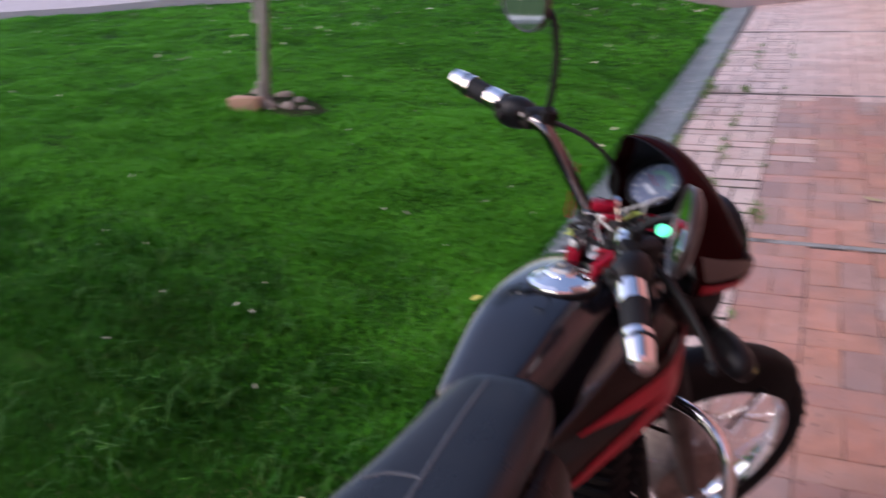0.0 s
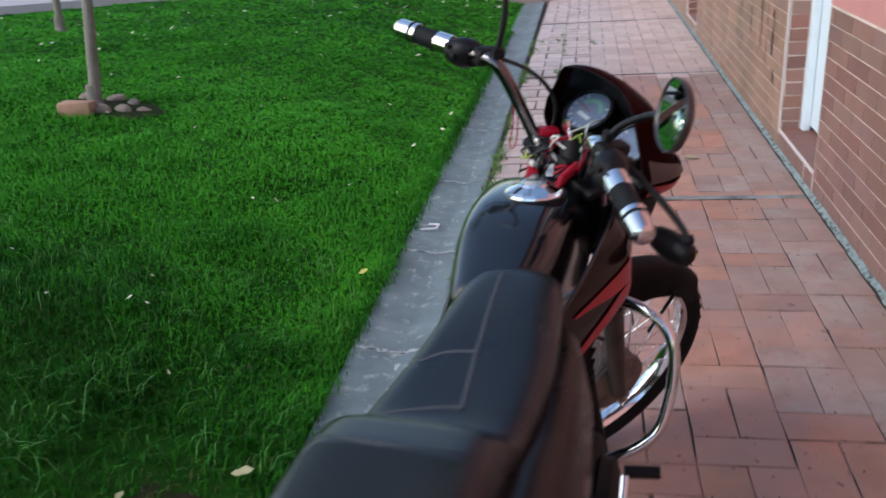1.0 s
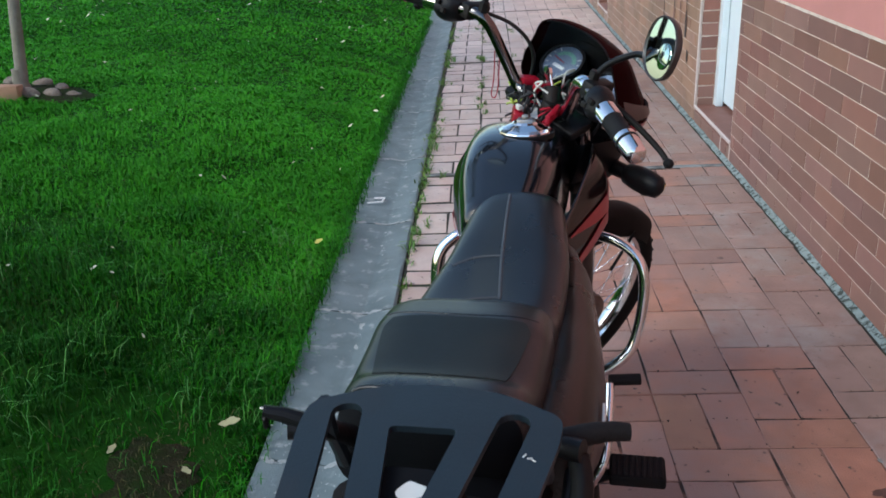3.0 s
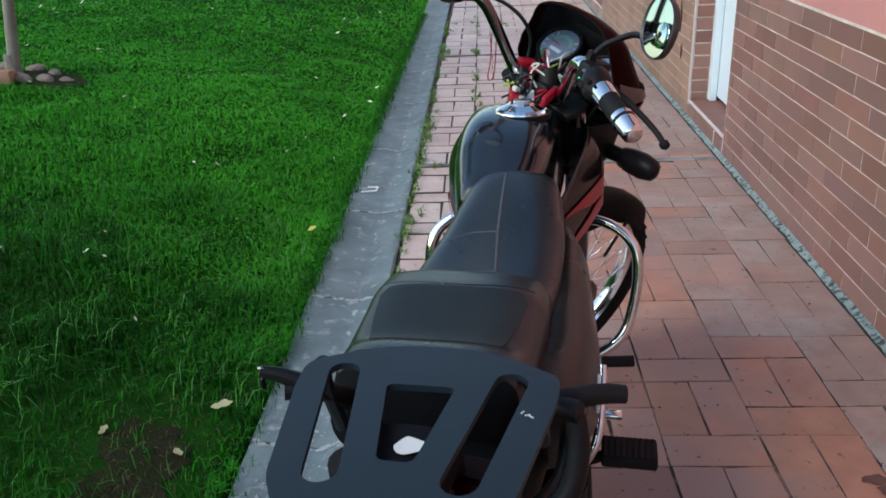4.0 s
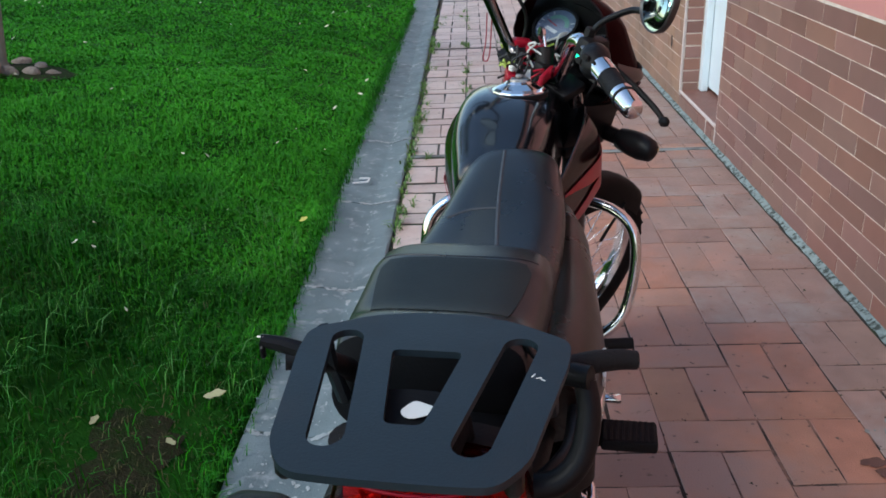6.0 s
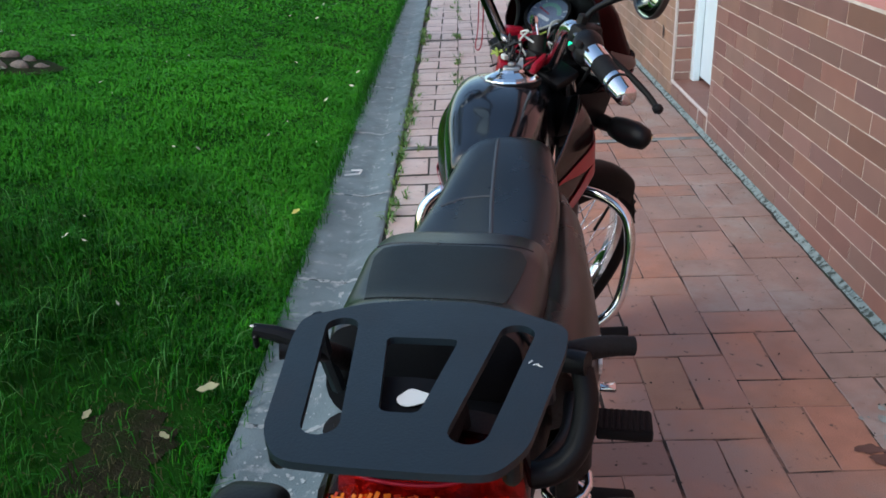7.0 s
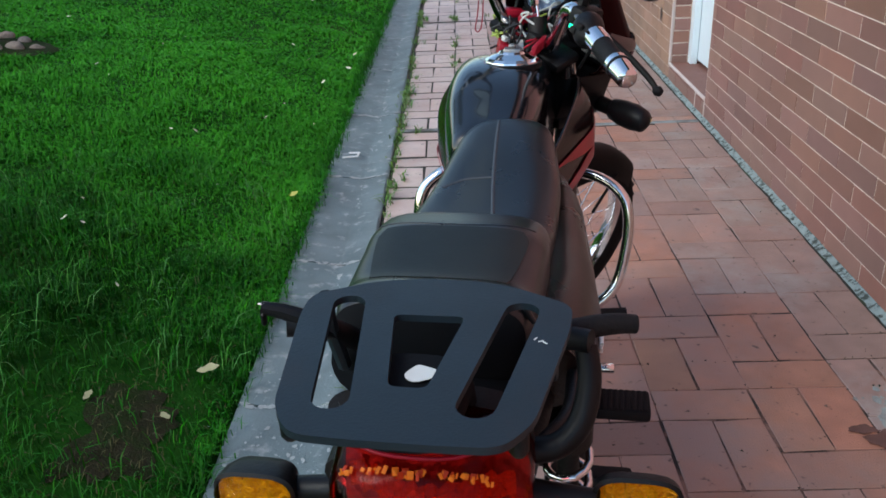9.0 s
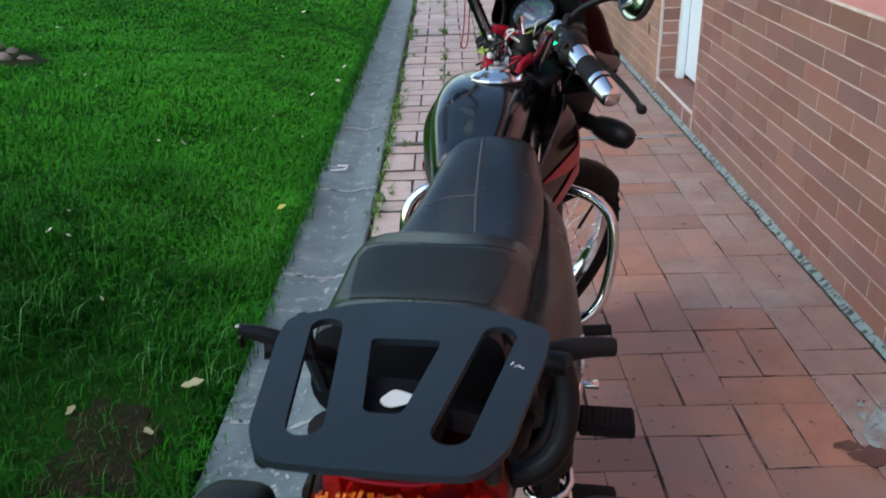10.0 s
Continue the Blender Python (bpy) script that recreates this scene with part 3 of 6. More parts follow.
holes = [slot(0.0765, -0.8955, 0.0515, -1.047, 0.0135), slot(-0.0665, -0.8955, -0.042, -1.047, 0.0130),
         rounded_outline([(-0.0245, -0.922, 0), (0.0315, -0.921, 0), (0.0180, -1.018, 0), (-0.0090, -1.018, 0)], 0.007, 4)]
bm = plate(outline, holes, 0.8955, 0.9015)
rack = bpart("rear_rack", bm, POWDER, "flat black steel luggage rack", 30)
bpart("rack_scuff", joined(*[moved(rounded_box((-0.0022, -0.0005, 0), (0.0022, 0.0005, 0.0003), 0), pose(0.091 + dx, -0.951 + dy, 0.9016, 0, 0, r)) for dx, dy, r in ((0, 0, 20), (0.003, -0.002, -35), (-0.004, 0.003, 60))]), STICKER, "pale scratch", 35, rack)
for sgn in (-1, 1):
    bpart("rack_foot", pipe([(sgn * 0.092, -0.885, 0.895), (sgn * 0.094, -0.875, 0.86), (sgn * 0.095, -0.845, 0.80)], 0.007, 8), POWDER, "", 35, rack)
    bpart("rack_stay", pipe([(sgn * 0.022, -1.046, 0.895), (sgn * 0.024, -1.035, 0.885), (sgn * 0.035, -0.97, 0.835)], 0.006, 8), POWDER, "", 35, rack)
    bpart("rack_bolt", lathe([(0.876, 0.0045), (0.880, 0.0068), (0.8956, 0.0068)], 10, "w", (0.0065 + sgn * 0.076, -1.048, 0)), PLASTIC, "", 35, rack)

# grab rail beneath the rack, with stubs to both sides
for sgn in (-1, 1):
    rail = bpart("grab_rail", pipe([(sgn * 0.128, -0.890, 0.866), (sgn * 0.105, -0.880, 0.862), (sgn * 0.088, -0.850, 0.835), (sgn * 0.085, -0.80, 0.79)], 0.010, 12), PLASTIC, "black grab rail", 60)
    if sgn > 0:
        bpart("rail_grip", pipe([(0.110, -0.878, 0.866), (0.130, -0.868, 0.867), (0.150, -0.860, 0.866), (0.165, -0.856, 0.864)], (0.0105, 0.0080), 14), RUBBER, "rubber end", 60, rail)
    else:
        bpart("rail_stub", joined(pipe([(-0.112, -0.886, 0.872), (-0.130, -0.889, 0.880), (-0.147, -0.893, 0.885)], (0.0085, 0.0055), 10, smooth=False), rounded_box((-0.147, -0.899, 0.869), (-0.142, -0.893, 0.882), 0.002, 1)), PLASTIC, "broken black stub", 35, rail)
        bpart("bare_metal", rounded_box((-0.149, -0.895, 0.8880), (-0.143, -0.892, 0.8895), 0.0006, 1), STEEL, "bare metal at the break", 35, rail)
    k_ = 1.0 if sgn > 0 else 0.50
    if sgn > 0:
        bpart("rail_strut", pipe([(0.124, -0.884, 0.858), (0.128, -0.898, 0.835), (0.122, -0.915, 0.805), (0.104, -0.926, 0.788), (0.075, -0.93, 0.783)], (0.0095, 0.0120), 10), PLASTIC, "", 60, rail)
    bpart("rail_brace", pipe([(sgn * 0.116 * k_, -0.80, 0.775), (sgn * 0.112 * k_, -0.87, 0.778), (sgn * 0.085 * k_, -0.93, 0.782)], 0.008, 10), PLASTIC, "", 60, rail)

# tail lamp
lamp = bpart("tail_lamp", ring_loft([oval(0.012, v, w, a, b, "v", 24, 3.2) for v, w, a, b in ((-0.93, 0.795, 0.074, 0.050), (-0.962, 0.793, 0.073, 0.050), (-0.964, 0.793, 0.068, 0.046))]), PLASTIC, "lamp housing", 40)
bpart("red_lens", ring_loft([oval(0.012, v, w, a, b, "v", 28, 3.2) for v, w, a, b in ((-0.958, 0.792, 0.077, 0.054), (-0.985, 0.790, 0.077, 0.054), (-1.010, 0.786, 0.075, 0.051), (-1.028, 0.780, 0.069, 0.044), (-1.034, 0.778, 0.056, 0.033))]), RED_LENS, "red tail lamp lens", 50, lamp)
rings = []
for j in range(13):
    w = 0.745 + 0.080 * j / 12
    rings.append([Vector((0.012 - 0.066 + 0.132 * i / 24, -0.988 - 0.010 * math.cos(math.pi * (i / 12 - 1)) + 0.0015 * math.sin(i * 1.9) * math.sin(j * 1.7) + 0.022 * (j / 12) ** 2, w)) for i in range(25)])
bpart("reflector", ring_loft(rings, closed=False), SILVER_IN, "faceted reflector", 12, lamp)
rings = []
for j in range(5):
    rings.append([Vector((0.012 - 0.060 + 0.120 * i / 24, -0.999 - 0.010 * math.cos(math.pi * (i / 12 - 1)) + 0.004 * math.sin(i * 2.3 + j), 0.786 + 0.006 * j)) for i in range(25)])
bpart("amber_strip", ring_loft(rings, closed=False), AMBER_IN, "amber facets", 12, lamp)
g = np.random.default_rng(5)
for k in range(44):
    u_ = -0.048 + 0.120 * g.uniform()
    w_, h_ = g.uniform(0.0008, 0.0026), g.uniform(0.0010, 0.0034)
    drop = 1.4 * max(0.0, abs(u_ - 0.012) - 0.035) ** 1.5
    bpart("amber_facet", moved(rounded_box((-w_, -h_, -0.0008), (w_, h_, 0.0003), 0.0003, 1), pose(u_, -1.0200 + 0.5 * drop - 0.006 * g.uniform() ** 2, 0.8312 - drop, 37, g.uniform(-6, 6), g.uniform(-40, 40))), AMBER_GLINT if k % 3 else AMBER_DEEP, "amber facet", 35, lamp)
bpart("lens_edge", pipe([(-0.055, -0.995, 0.8405), (-0.02, -1.012, 0.8385), (0.03, -1.012, 0.8385), (0.063, -0.995, 0.8405)], 0.0016, 8), RED, "", 60, lamp)

# turn signals
for sgn in (-1, 1):
    cu, cw, d = (0.168, 0.752, 0.016) if sgn > 0 else (-0.145, 0.741, 0.0)
    sig = bpart("rear_indicator", ring_loft([oval(cu, v, cw, a, b, "v", 24, 3.4) for v, a, b in ((-0.928, 0.020, 0.014), (-0.936 + d / 6, 0.029, 0.021), (-0.950 + d * 0.6, 0.034, 0.0265), (-0.966 + d, 0.036, 0.0285), (-0.968 + d, 0.033, 0.0255), (-0.962 + d, 0.030, 0.022))]), PLASTIC, "black indicator housing", 40)
    bpart("indicator_lens", ring_loft([oval(cu, v, cw, a, b, "v", 24, 3.4) for v, a, b in ((-0.960 + d, 0.0325, 0.025), (-0.974 + d * 0.3, 0.0325, 0.0250 + d * 0.08), (-0.982, 0.026, 0.019))]), AMBER_LENS, "amber lens", 50, sig)
    rings = [[Vector((cu - 0.030 + 0.060 * i / 15, -0.963 + d + 0.0012 * math.sin(i * 1.6) * (j / 8), cw - 0.022 + 0.044 * j / 8)) for i in range(16)] for j in range(9)]
    bpart("indicator_reflector", ring_loft(rings, closed=False), AMBER_IN, "", 12, sig)
    bpart("indicator_stalk", pipe([(0.005 + sgn * 0.070, -0.945, cw + 0.004), (0.005 + sgn * 0.090, -0.948, cw + 0.003), (cu - sgn * 0.028, -0.950, cw + 0.001)], (0.013, 0.011), 12), PLASTIC, "", 60, sig)

# wheels


def wheel(name, axle, radius, wide, turned, drum_r, label):
    m = Matrix.Translation(axle)
    put = tpart if turned else bpart
    a = wide / 2
    rim_r = radius - 0.051
    tyre_profile = [(-a * 0.52, rim_r), (-a * 0.92, rim_r + 0.014), (-a, rim_r + 0.030), (-a * 0.82, radius - 0.014), (-a * 0.45, radius - 0.003), (0, radius), (a * 0.45, radius - 0.003), (a * 0.82, radius - 0.014), (a, rim_r + 0.030), (a * 0.92, rim_r + 0.014), (a * 0.52, rim_r), (0, rim_r - 0.002), (-a * 0.52, rim_r)]
    hub = put(name, moved(lathe([(-0.062, 0.022), (-0.058, drum_r * 0.7), (-0.050, drum_r), (0.038, drum_r), (0.048, drum_r * 0.96), (0.052, drum_r * 0.6), (0.064, 0.020)], 32, "u"), m), ALLOY, label, 40)
    tyre = put("tyre", moved(lathe(tyre_profile, 56, "u", caps=False), m), TYRE, "worn black tyre", 60, hub)
    lugs = []
    for k in range(44):
        t = 2 * math.pi * k / 44
        for s in (-1, 1):
            b = rounded_box((-0.011, -0.006, -0.003), (0.011, 0.006, 0.0002), 0)
            lugs.append(moved(b, m @ Matrix.Rotation(t + (0.07 if s > 0 else 0), 4, "X") @ pose(s * a * 0.36, 0, radius - 0.0025, 0, s * 12, s * 24)))
    put("tread", joined(*lugs), TYRE, "", 35, tyre)
    put("rim", moved(lathe([(-a * 0.60, rim_r + 0.006), (-a * 0.60, rim_r - 0.006), (-a * 0.40, rim_r - 0.010), (-a * 0.18, rim_r - 0.014), (a * 0.18, rim_r - 0.014), (a * 0.40, rim_r - 0.010), (a * 0.60, rim_r - 0.006), (a * 0.60, rim_r + 0.006), (-a * 0.60, rim_r + 0.006)], 56, "u", caps=False), m), CHROME, "chrome spoked rim", 40, hub)
    for k in range(36):
        t = 2 * math.pi * k / 36
        s = 1 if k % 2 else -1
        lean_ = 0.42 if (k // 2) % 2 else -0.42
        p = Vector((s * 0.036, math.cos(t + lean_) * drum_r * 0.96, math.sin(t + lean_) * drum_r * 0.96))
        q = Vector((s * 0.006, math.cos(t) * (rim_r - 0.012), math.sin(t) * (rim_r - 0.012)))
        put("spoke", moved(pipe([p, q], 0.0017, 6, smooth=False), m), CHROME, "", 60, hub)
    return hub


front_wheel = wheel("front_wheel", AXLE_F, 0.295, 0.066, True, 0.078, "spoked front wheel with drum hub")
tpart("brake_plate", moved(joined(lathe([(0.053, 0.080), (0.060, 0.078), (0.066, 0.062), (0.067, 0.030), (0.072, 0.022), (0.073, 0.012)], 36, "u"), moved(rounded_box((0.058, -0.012, -0.085), (0.070, 0.012, 0.0), 0.004, 2), pose(0, 0, 0, 35, 0, 0))), Matrix.Translation(AXLE_F)), ALLOY, "dusty brake drum plate", 40, front_wheel)
rear_wheel = wheel("rear_wheel", AXLE_R, 0.297, 0.088, False, 0.070, "spoked rear wheel with drum hub")

# fork, fender and steering head
FORK = -AXIS
for sgn in (-1, 1):
    top = HEAD + Vector((sgn * 0.082, 0.066, -0.050))
    low = AXLE_F + Vector((sgn * 0.082, -0.012, 0.0))
    leg = tpart("fork_leg", pipe([top, top.lerp(low, 0.62)], 0.0155, 14, smooth=False), CHROME, "chrome fork tube", 60)
    tpart("fork_slider", pipe([top.lerp(low, 0.46), top.lerp(low, 0.70), low], (0.024, 0.018), 14, smooth=False), SLIDER, "dusty fork slider", 60, leg)
    tpart("fork_boot", pipe([top.lerp(low, 0.10), top.lerp(low, 0.50)], (0.024, 0.029), 14, smooth=False), RUBBER, "", 60, leg)
tpart("axle", pipe([AXLE_F + Vector((-0.10, 0, 0)), AXLE_F + Vector((0.10, 0, 0))], 0.009, 12, smooth=False), STEEL, "", 60)
for d, wide_, r in ((0.055, 0.100, 0.010), (0.19, 0.105, 0.014)):
    c = HEAD + FORK * d + Vector((0, 0.022, -0.012))
    m = Matrix.Translation(c) @ pose(0, 0, 0, RAKE, 0, 0)
    tpart("triple_clamp", moved(rounded_box((-wide_, -0.024, -r), (wide_, 0.036, r), 0.008, 2), m), PLASTIC, "black fork clamp", 40)
bpart("steering_head", pipe([HEAD + FORK * 0.06, HEAD + FORK * 0.18], 0.027, 16, smooth=False), DARK_METAL, "", 60)
rings = []
for k in range(25):
    a = radians(54 + 174 * k / 24)
    r = 0.310
    row = []
    for j in range(11):
        t = -1 + 2 * j / 10
        rr = r - 0.058 * abs(t) ** 3.0
        row.append(AXLE_F + Vector((t * (0.058 + 0.010 * max(0, k - 15) / 9), rr * math.cos(a), rr * math.sin(a))))
    rings.append(row)
bm = ring_loft(rings, closed=False)
bmesh.ops.solidify(bm, geom=bm.faces[:], thickness=0.003)
fender = tpart("front_fender", bm, PLASTIC, "black plastic front mudguard", 50)
for sgn in (-1, 1):
    for a in (radians(75), radians(130)):
        p = AXLE_F + Vector((sgn * 0.060, 0.268 * math.cos(a), 0.268 * math.sin(a)))
        tpart("fender_stay", pipe([p, AXLE_F + Vector((sgn * 0.066, 0.16 * math.cos(a * 0.6 + 0.63), 0.16 * math.sin(a * 0.6 + 0.63)))], 0.004, 8, smooth=False), DARK_METAL, "", 60, fender)

# handlebar
bar_half = [(0.0, 0.135, 0.902), (0.045, 0.135, 0.903), (0.072, 0.130, 0.915), (0.100, 0.100, 0.965), (0.125, 0.072, 1.008), (0.150, 0.056, 1.022), (0.20, 0.038, 1.016), (0.27, 0.013, 1.008), (0.335, -0.011, 1.001)]
# bar toned darker than chrome to carry dim reflections
bar = tpart("handlebar", pipe([(-u, v, w) for u, v, w in reversed(bar_half[1:])] + bar_half, 0.0112, 14, 5), DIM_CHROME, "chrome handlebar toned dark for dim reflections", 60)
for sgn in (-1, 1):
    tpart("bar_clamp", rounded_box((sgn * 0.030 - 0.013, 0.115, 0.882), (sgn * 0.030 + 0.013, 0.155, 0.922), 0.006, 2), DARK_METAL, "", 35, bar)


# chrome sleeve added where the bar's own bend gleams
tpart("bar_gleam", pipe([(0.074, 0.129, 0.919), (0.086, 0.116, 0.940), (0.100, 0.100, 0.965), (0.125, 0.072, 1.0085), (0.150, 0.056, 1.0225), (0.166, 0.050, 1.0205)], 0.0130, 14, 5), CHROME, "chrome sleeve for the bar's bright bend", 60, bar)


def on_bar(s, sgn):
    """A place along the straight end of the bar; s metres from its tip."""
    d = Vector((0.335 - 0.20, -0.011 - 0.038, 1.001 - 1.016)).normalized()
    p = Vector((0.337, -0.0117, 1.0008)) - d * s
    return Vector((sgn * p.x, p.y, p.z))


def sleeve(sgn, s0, s1, r0, r1=None, segs=18):
    return pipe([on_bar(s0, sgn), on_bar(s1, sgn)], (r0, r1 or r0), segs, smooth=False)


for sgn in (-1, 1):
    gp = tpart("grip", sleeve(sgn, 0.036, 0.092, 0.0172, 0.0176), RUBBER, "black rubber grip", 60)
    tpart("grip_sleeve", sleeve(sgn, 0.087, 0.118, 0.0188), CHROME, "chrome grip collar", 60, gp)
    tpart("bar_end", joined(sleeve(sgn, -0.004, 0.026, 0.0165, 0.0190), sleeve(sgn, -0.010, -0.004, 0.0125, 0.0165), sleeve(sgn, 0.030, 0.040, 0.0192)), CHROME, "chrome bar end weight", 60, gp)
    tpart("bar_end_ring", sleeve(sgn, 0.0255, 0.0305, 0.0198), RUBBER, "", 60, gp)
    c0, c1 = on_bar(0.119, sgn), on_bar(0.168, sgn)
    sw = tpart("switch_housing", ring_loft([[c0.lerp(c1, k / 4) + Vector((0, math.cos(t) * r * 1.15 + 0.004, math.sin(t) * r - 0.004)) for t in (2 * math.pi * i / 16 for i in range(16))] for k, r in enumerate((0.019, 0.026, 0.028, 0.026, 0.020))]), PLASTIC, "black switch housing", 50)
    tpart("switch_button", joined(*[moved(rounded_box((-0.006, -0.004, -0.005), (0.006, 0.004, 0.005), 0.0015, 1), Matrix.Translation(c0.lerp(c1, f_) + Vector((0, -0.028, 0.008 - 0.014 * i)))) for i, f_ in enumerate((0.35, 0.65))]), DARK_METAL, "", 35, sw)
    e = on_bar(0.180, sgn)
    perch = tpart("lever_perch", rounded_box((e.x - 0.014, e.y - 0.012, e.z - 0.015), (e.x + 0.014, e.y + 0.046, e.z + 0.016), 0.007, 2), DARK_METAL, "black lever perch", 40)
    if sgn > 0:
        lv = [(0.165, 0.085, 1.006), (0.20, 0.100, 0.996), (0.25, 0.108, 0.984), (0.30, 0.109, 0.971), (0.328, 0.105, 0.962)]
    else:
        lv = [(-0.165, 0.085, 1.006), (-0.20, 0.098, 0.996), (-0.25, 0.090, 0.985), (-0.30, 0.070, 0.974), (-0.328, 0.058, 0.966)]
    lever = tpart("brake_lever" if sgn > 0 else "clutch_lever", pipe(lv, (0.0065, 0.0048), 10, 6), DARK_METAL, "black control lever", 60)
    tpart("lever_ball", lathe([(-0.009, 0.001), (-0.007, 0.006), (0, 0.009), (0.007, 0.006), (0.009, 0.001)], 14, "u", lv[-1]), RUBBER, "", 80, lever)
    if sgn > 0:
        stem_pts = [(0.158, 0.062, 1.035), (0.170, 0.070, 1.065), (0.205, 0.078, 1.098), (0.235, 0.068, 1.110), (0.262, 0.045, 1.122)]
        mc, mt = Vector((0.298, 0.014, 1.152)), pose(0, 0, 0, 0, 0, -31)
    else:
        stem_pts = [(-0.142, 0.062, 1.035), (-0.146, 0.064, 1.09), (-0.158, 0.062, 1.14), (-0.172, 0.055, 1.178), (-0.190, 0.05, 1.188)]
        mc, mt = Vector((-0.225, 0.030, 1.190)), pose(0, 0, 0, -2.5, 0, 14)
    stem = tpart("mirror_stem", pipe(stem_pts, 0.0055, 10, 6), PLASTIC, "black mirror stem", 60)
    tpart("stem_nut", lathe([(-0.010, 0.010), (0.012, 0.010), (0.014, 0.007)], 6, "w", stem_pts[0]), DARK_METAL, "", 30, stem)
    mm = Matrix.Translation(mc) @ mt
    shape = lambda v, k, n=36: [mm @ Vector((0.056 * k * math.copysign(abs(math.cos(t)) ** 0.9, math.cos(t)), v, 0.045 * k * math.copysign(abs(math.sin(t)) ** 0.9, math.sin(t)))) for t in (2 * math.pi * i / n for i in range(n))]
    shell = tpart("mirror_shell", ring_loft([shape(-0.006, 0.93), shape(-0.009, 0.97), shape(-0.007, 1.0), shape(0.002, 0.97), shape(0.007, 0.80), shape(0.010, 0.45)]), SHELL, "black mirror shell", 50)
    tpart("mirror_glass", ring_loft([shape(-0.0045, 0.925), shape(-0.0065, 0.925)]), MIRROR, "round mirror glass", 40, shell)
    if sgn > 0:
        tpart("blind_spot_mirror", ring_loft([[mm @ Vector((0.024 + r * math.cos(a), v, -0.004 + r * math.sin(a))) for a in (2 * math.pi * i / 24 for i in range(24))] for v, r in ((-0.0062, 0.0190), (-0.0085, 0.0185), (-0.0098, 0.0120), (-0.0102, 0.0040))]), MIRROR, "small stick-on convex mirror", 60, shell)

# cowl round the headlight


def cowl_ring(v, s, sweep=0.10):
    pts = []
    base = [(0.0, 1.046), (0.062, 1.043), (0.096, 1.028), (0.113, 0.995), (0.126, 0.968), (0.138, 0.944), (0.142, 0.919), (0.134, 0.895), (0.114, 0.873), (0.080, 0.856), (0.0, 0.845)]
    loop = spline([(u, w, 0) for u, w in base], 4)
    half_ = [(p.x, p.y) for p in loop]
    cw = 0.925
    for u, w in half_ + [(-u, w) for u, w in reversed(half_[1:-1])]:
        w_ = cw + (w - cw) * s
        back = -sweep * (abs(u) / 0.172) ** 1.7
        lean_ = 0.0 if w < 0.93 else -0.62 * (w - 0.93)
        pts.append(Vector((u * (s ** 0.8), v + back + lean_, w_)))
    return pts


COWL = ((0.276, 1.0, 0.095), (0.282, 1.008, 0.092), (0.296, 1.000, 0.075), (0.310, 0.965, 0.055), (0.324, 0.90, 0.040), (0.336, 0.80, 0.028), (0.342, 0.68, 0.020))
bm = ring_loft([cowl_ring(*q) for q in COWL], caps=False)
bmesh.ops.recalc_face_normals(bm, faces=bm.faces)
bmesh.ops.solidify(bm, geom=bm.faces[:], thickness=0.003)
cowl = tpart("headlight_cowl", bm, MAROON, "dark maroon headlight cowl", 50)


def cowl_band(w_lo, w_hi, lift, sgn):
    """A band of colour on one flank of the cowl."""
    rows2 = []
    for v, s, sweep in COWL[1:]:
        ring = [p for p in cowl_ring(v, s, sweep) if p.x * sgn > 0.02]
        ring.sort(key=lambda p: p.z)
        row = []
        for j in range(9):
            z = w_lo(v) + (w_hi(v) - w_lo(v)) * j / 8
            for a, b in zip(ring, ring[1:]):
                if a.z <= z <= b.z:
                    q = a.lerp(b, (z - a.z) / max(1e-6, b.z - a.z))
                    break
            else:
                q = ring[0] if z < ring[0].z else ring[-1]
            row.append(q + Vector((sgn * lift, lift * 0.6, 0)))
        rows2.append(row)
    b_ = ring_loft(rows2, closed=False)
    return b_


for sgn in (-1, 1):
    tpart("red_band", cowl_band(lambda v: 0.898, lambda v: 0.922 - 0.1 * (v - 0.282), 0.0030, sgn), RED, "red band along the lower cowl", 50, cowl)
    tpart("taupe_band", cowl_band(lambda v: 0.928, lambda v: 0.966 - 0.4 * (v - 0.282), 0.0030, sgn), GREY_PANEL, "taupe band on the cowl", 50, cowl)
head_lamp = tpart("headlight", lathe([(0.255, 0.020), (0.27, 0.055), (0.310, 0.072), (0.346, 0.080), (0.350, 0.075)], 32, "v", (0, 0, 0.878)), PLASTIC, "headlight bowl", 40)
tpart("headlight_lens", lathe([(0.351, 0.077), (0.360, 0.064), (0.366, 0.030), (0.367, 0.004)], 32, "v", (0, 0, 0.878)), GLASS, "clear headlight glass", 60, head_lamp)
tpart("lamp_bracket", joined(rounded_box((-0.085, 0.180, 0.765), (0.105, 0.315, 0.866), 0.018, 2), rounded_box((-0.055, 0.15, 0.80), (0.055, 0.22, 0.87), 0.012, 2)), PLASTIC, "black headlight bracket", 40, head_lamp)
# matt black lining of the cowl
bm = ring_loft([[Vector((p.x * 0.98, p.y - 0.004, 0.925 + (p.z - 0.925) * 0.98)) for p in cowl_ring(*q)] for q in COWL], caps=False)
tpart("cowl_lining", bm, PLASTIC, "matt black cowl lining", 50, cowl)
bm = bmesh.new()
bm.faces.new([bm.verts.new((p.x * 0.99, p.y - 0.003, p.z)) for p in cowl_ring(*COWL[-1])])
bmesh.ops.recalc_face_normals(bm, faces=bm.faces)
bmesh.ops.solidify(bm, geom=bm.faces[:], thickness=0.003)
tpart("cowl_front", bm, PLASTIC, "matt black inner face of the cowl", 50, cowl)

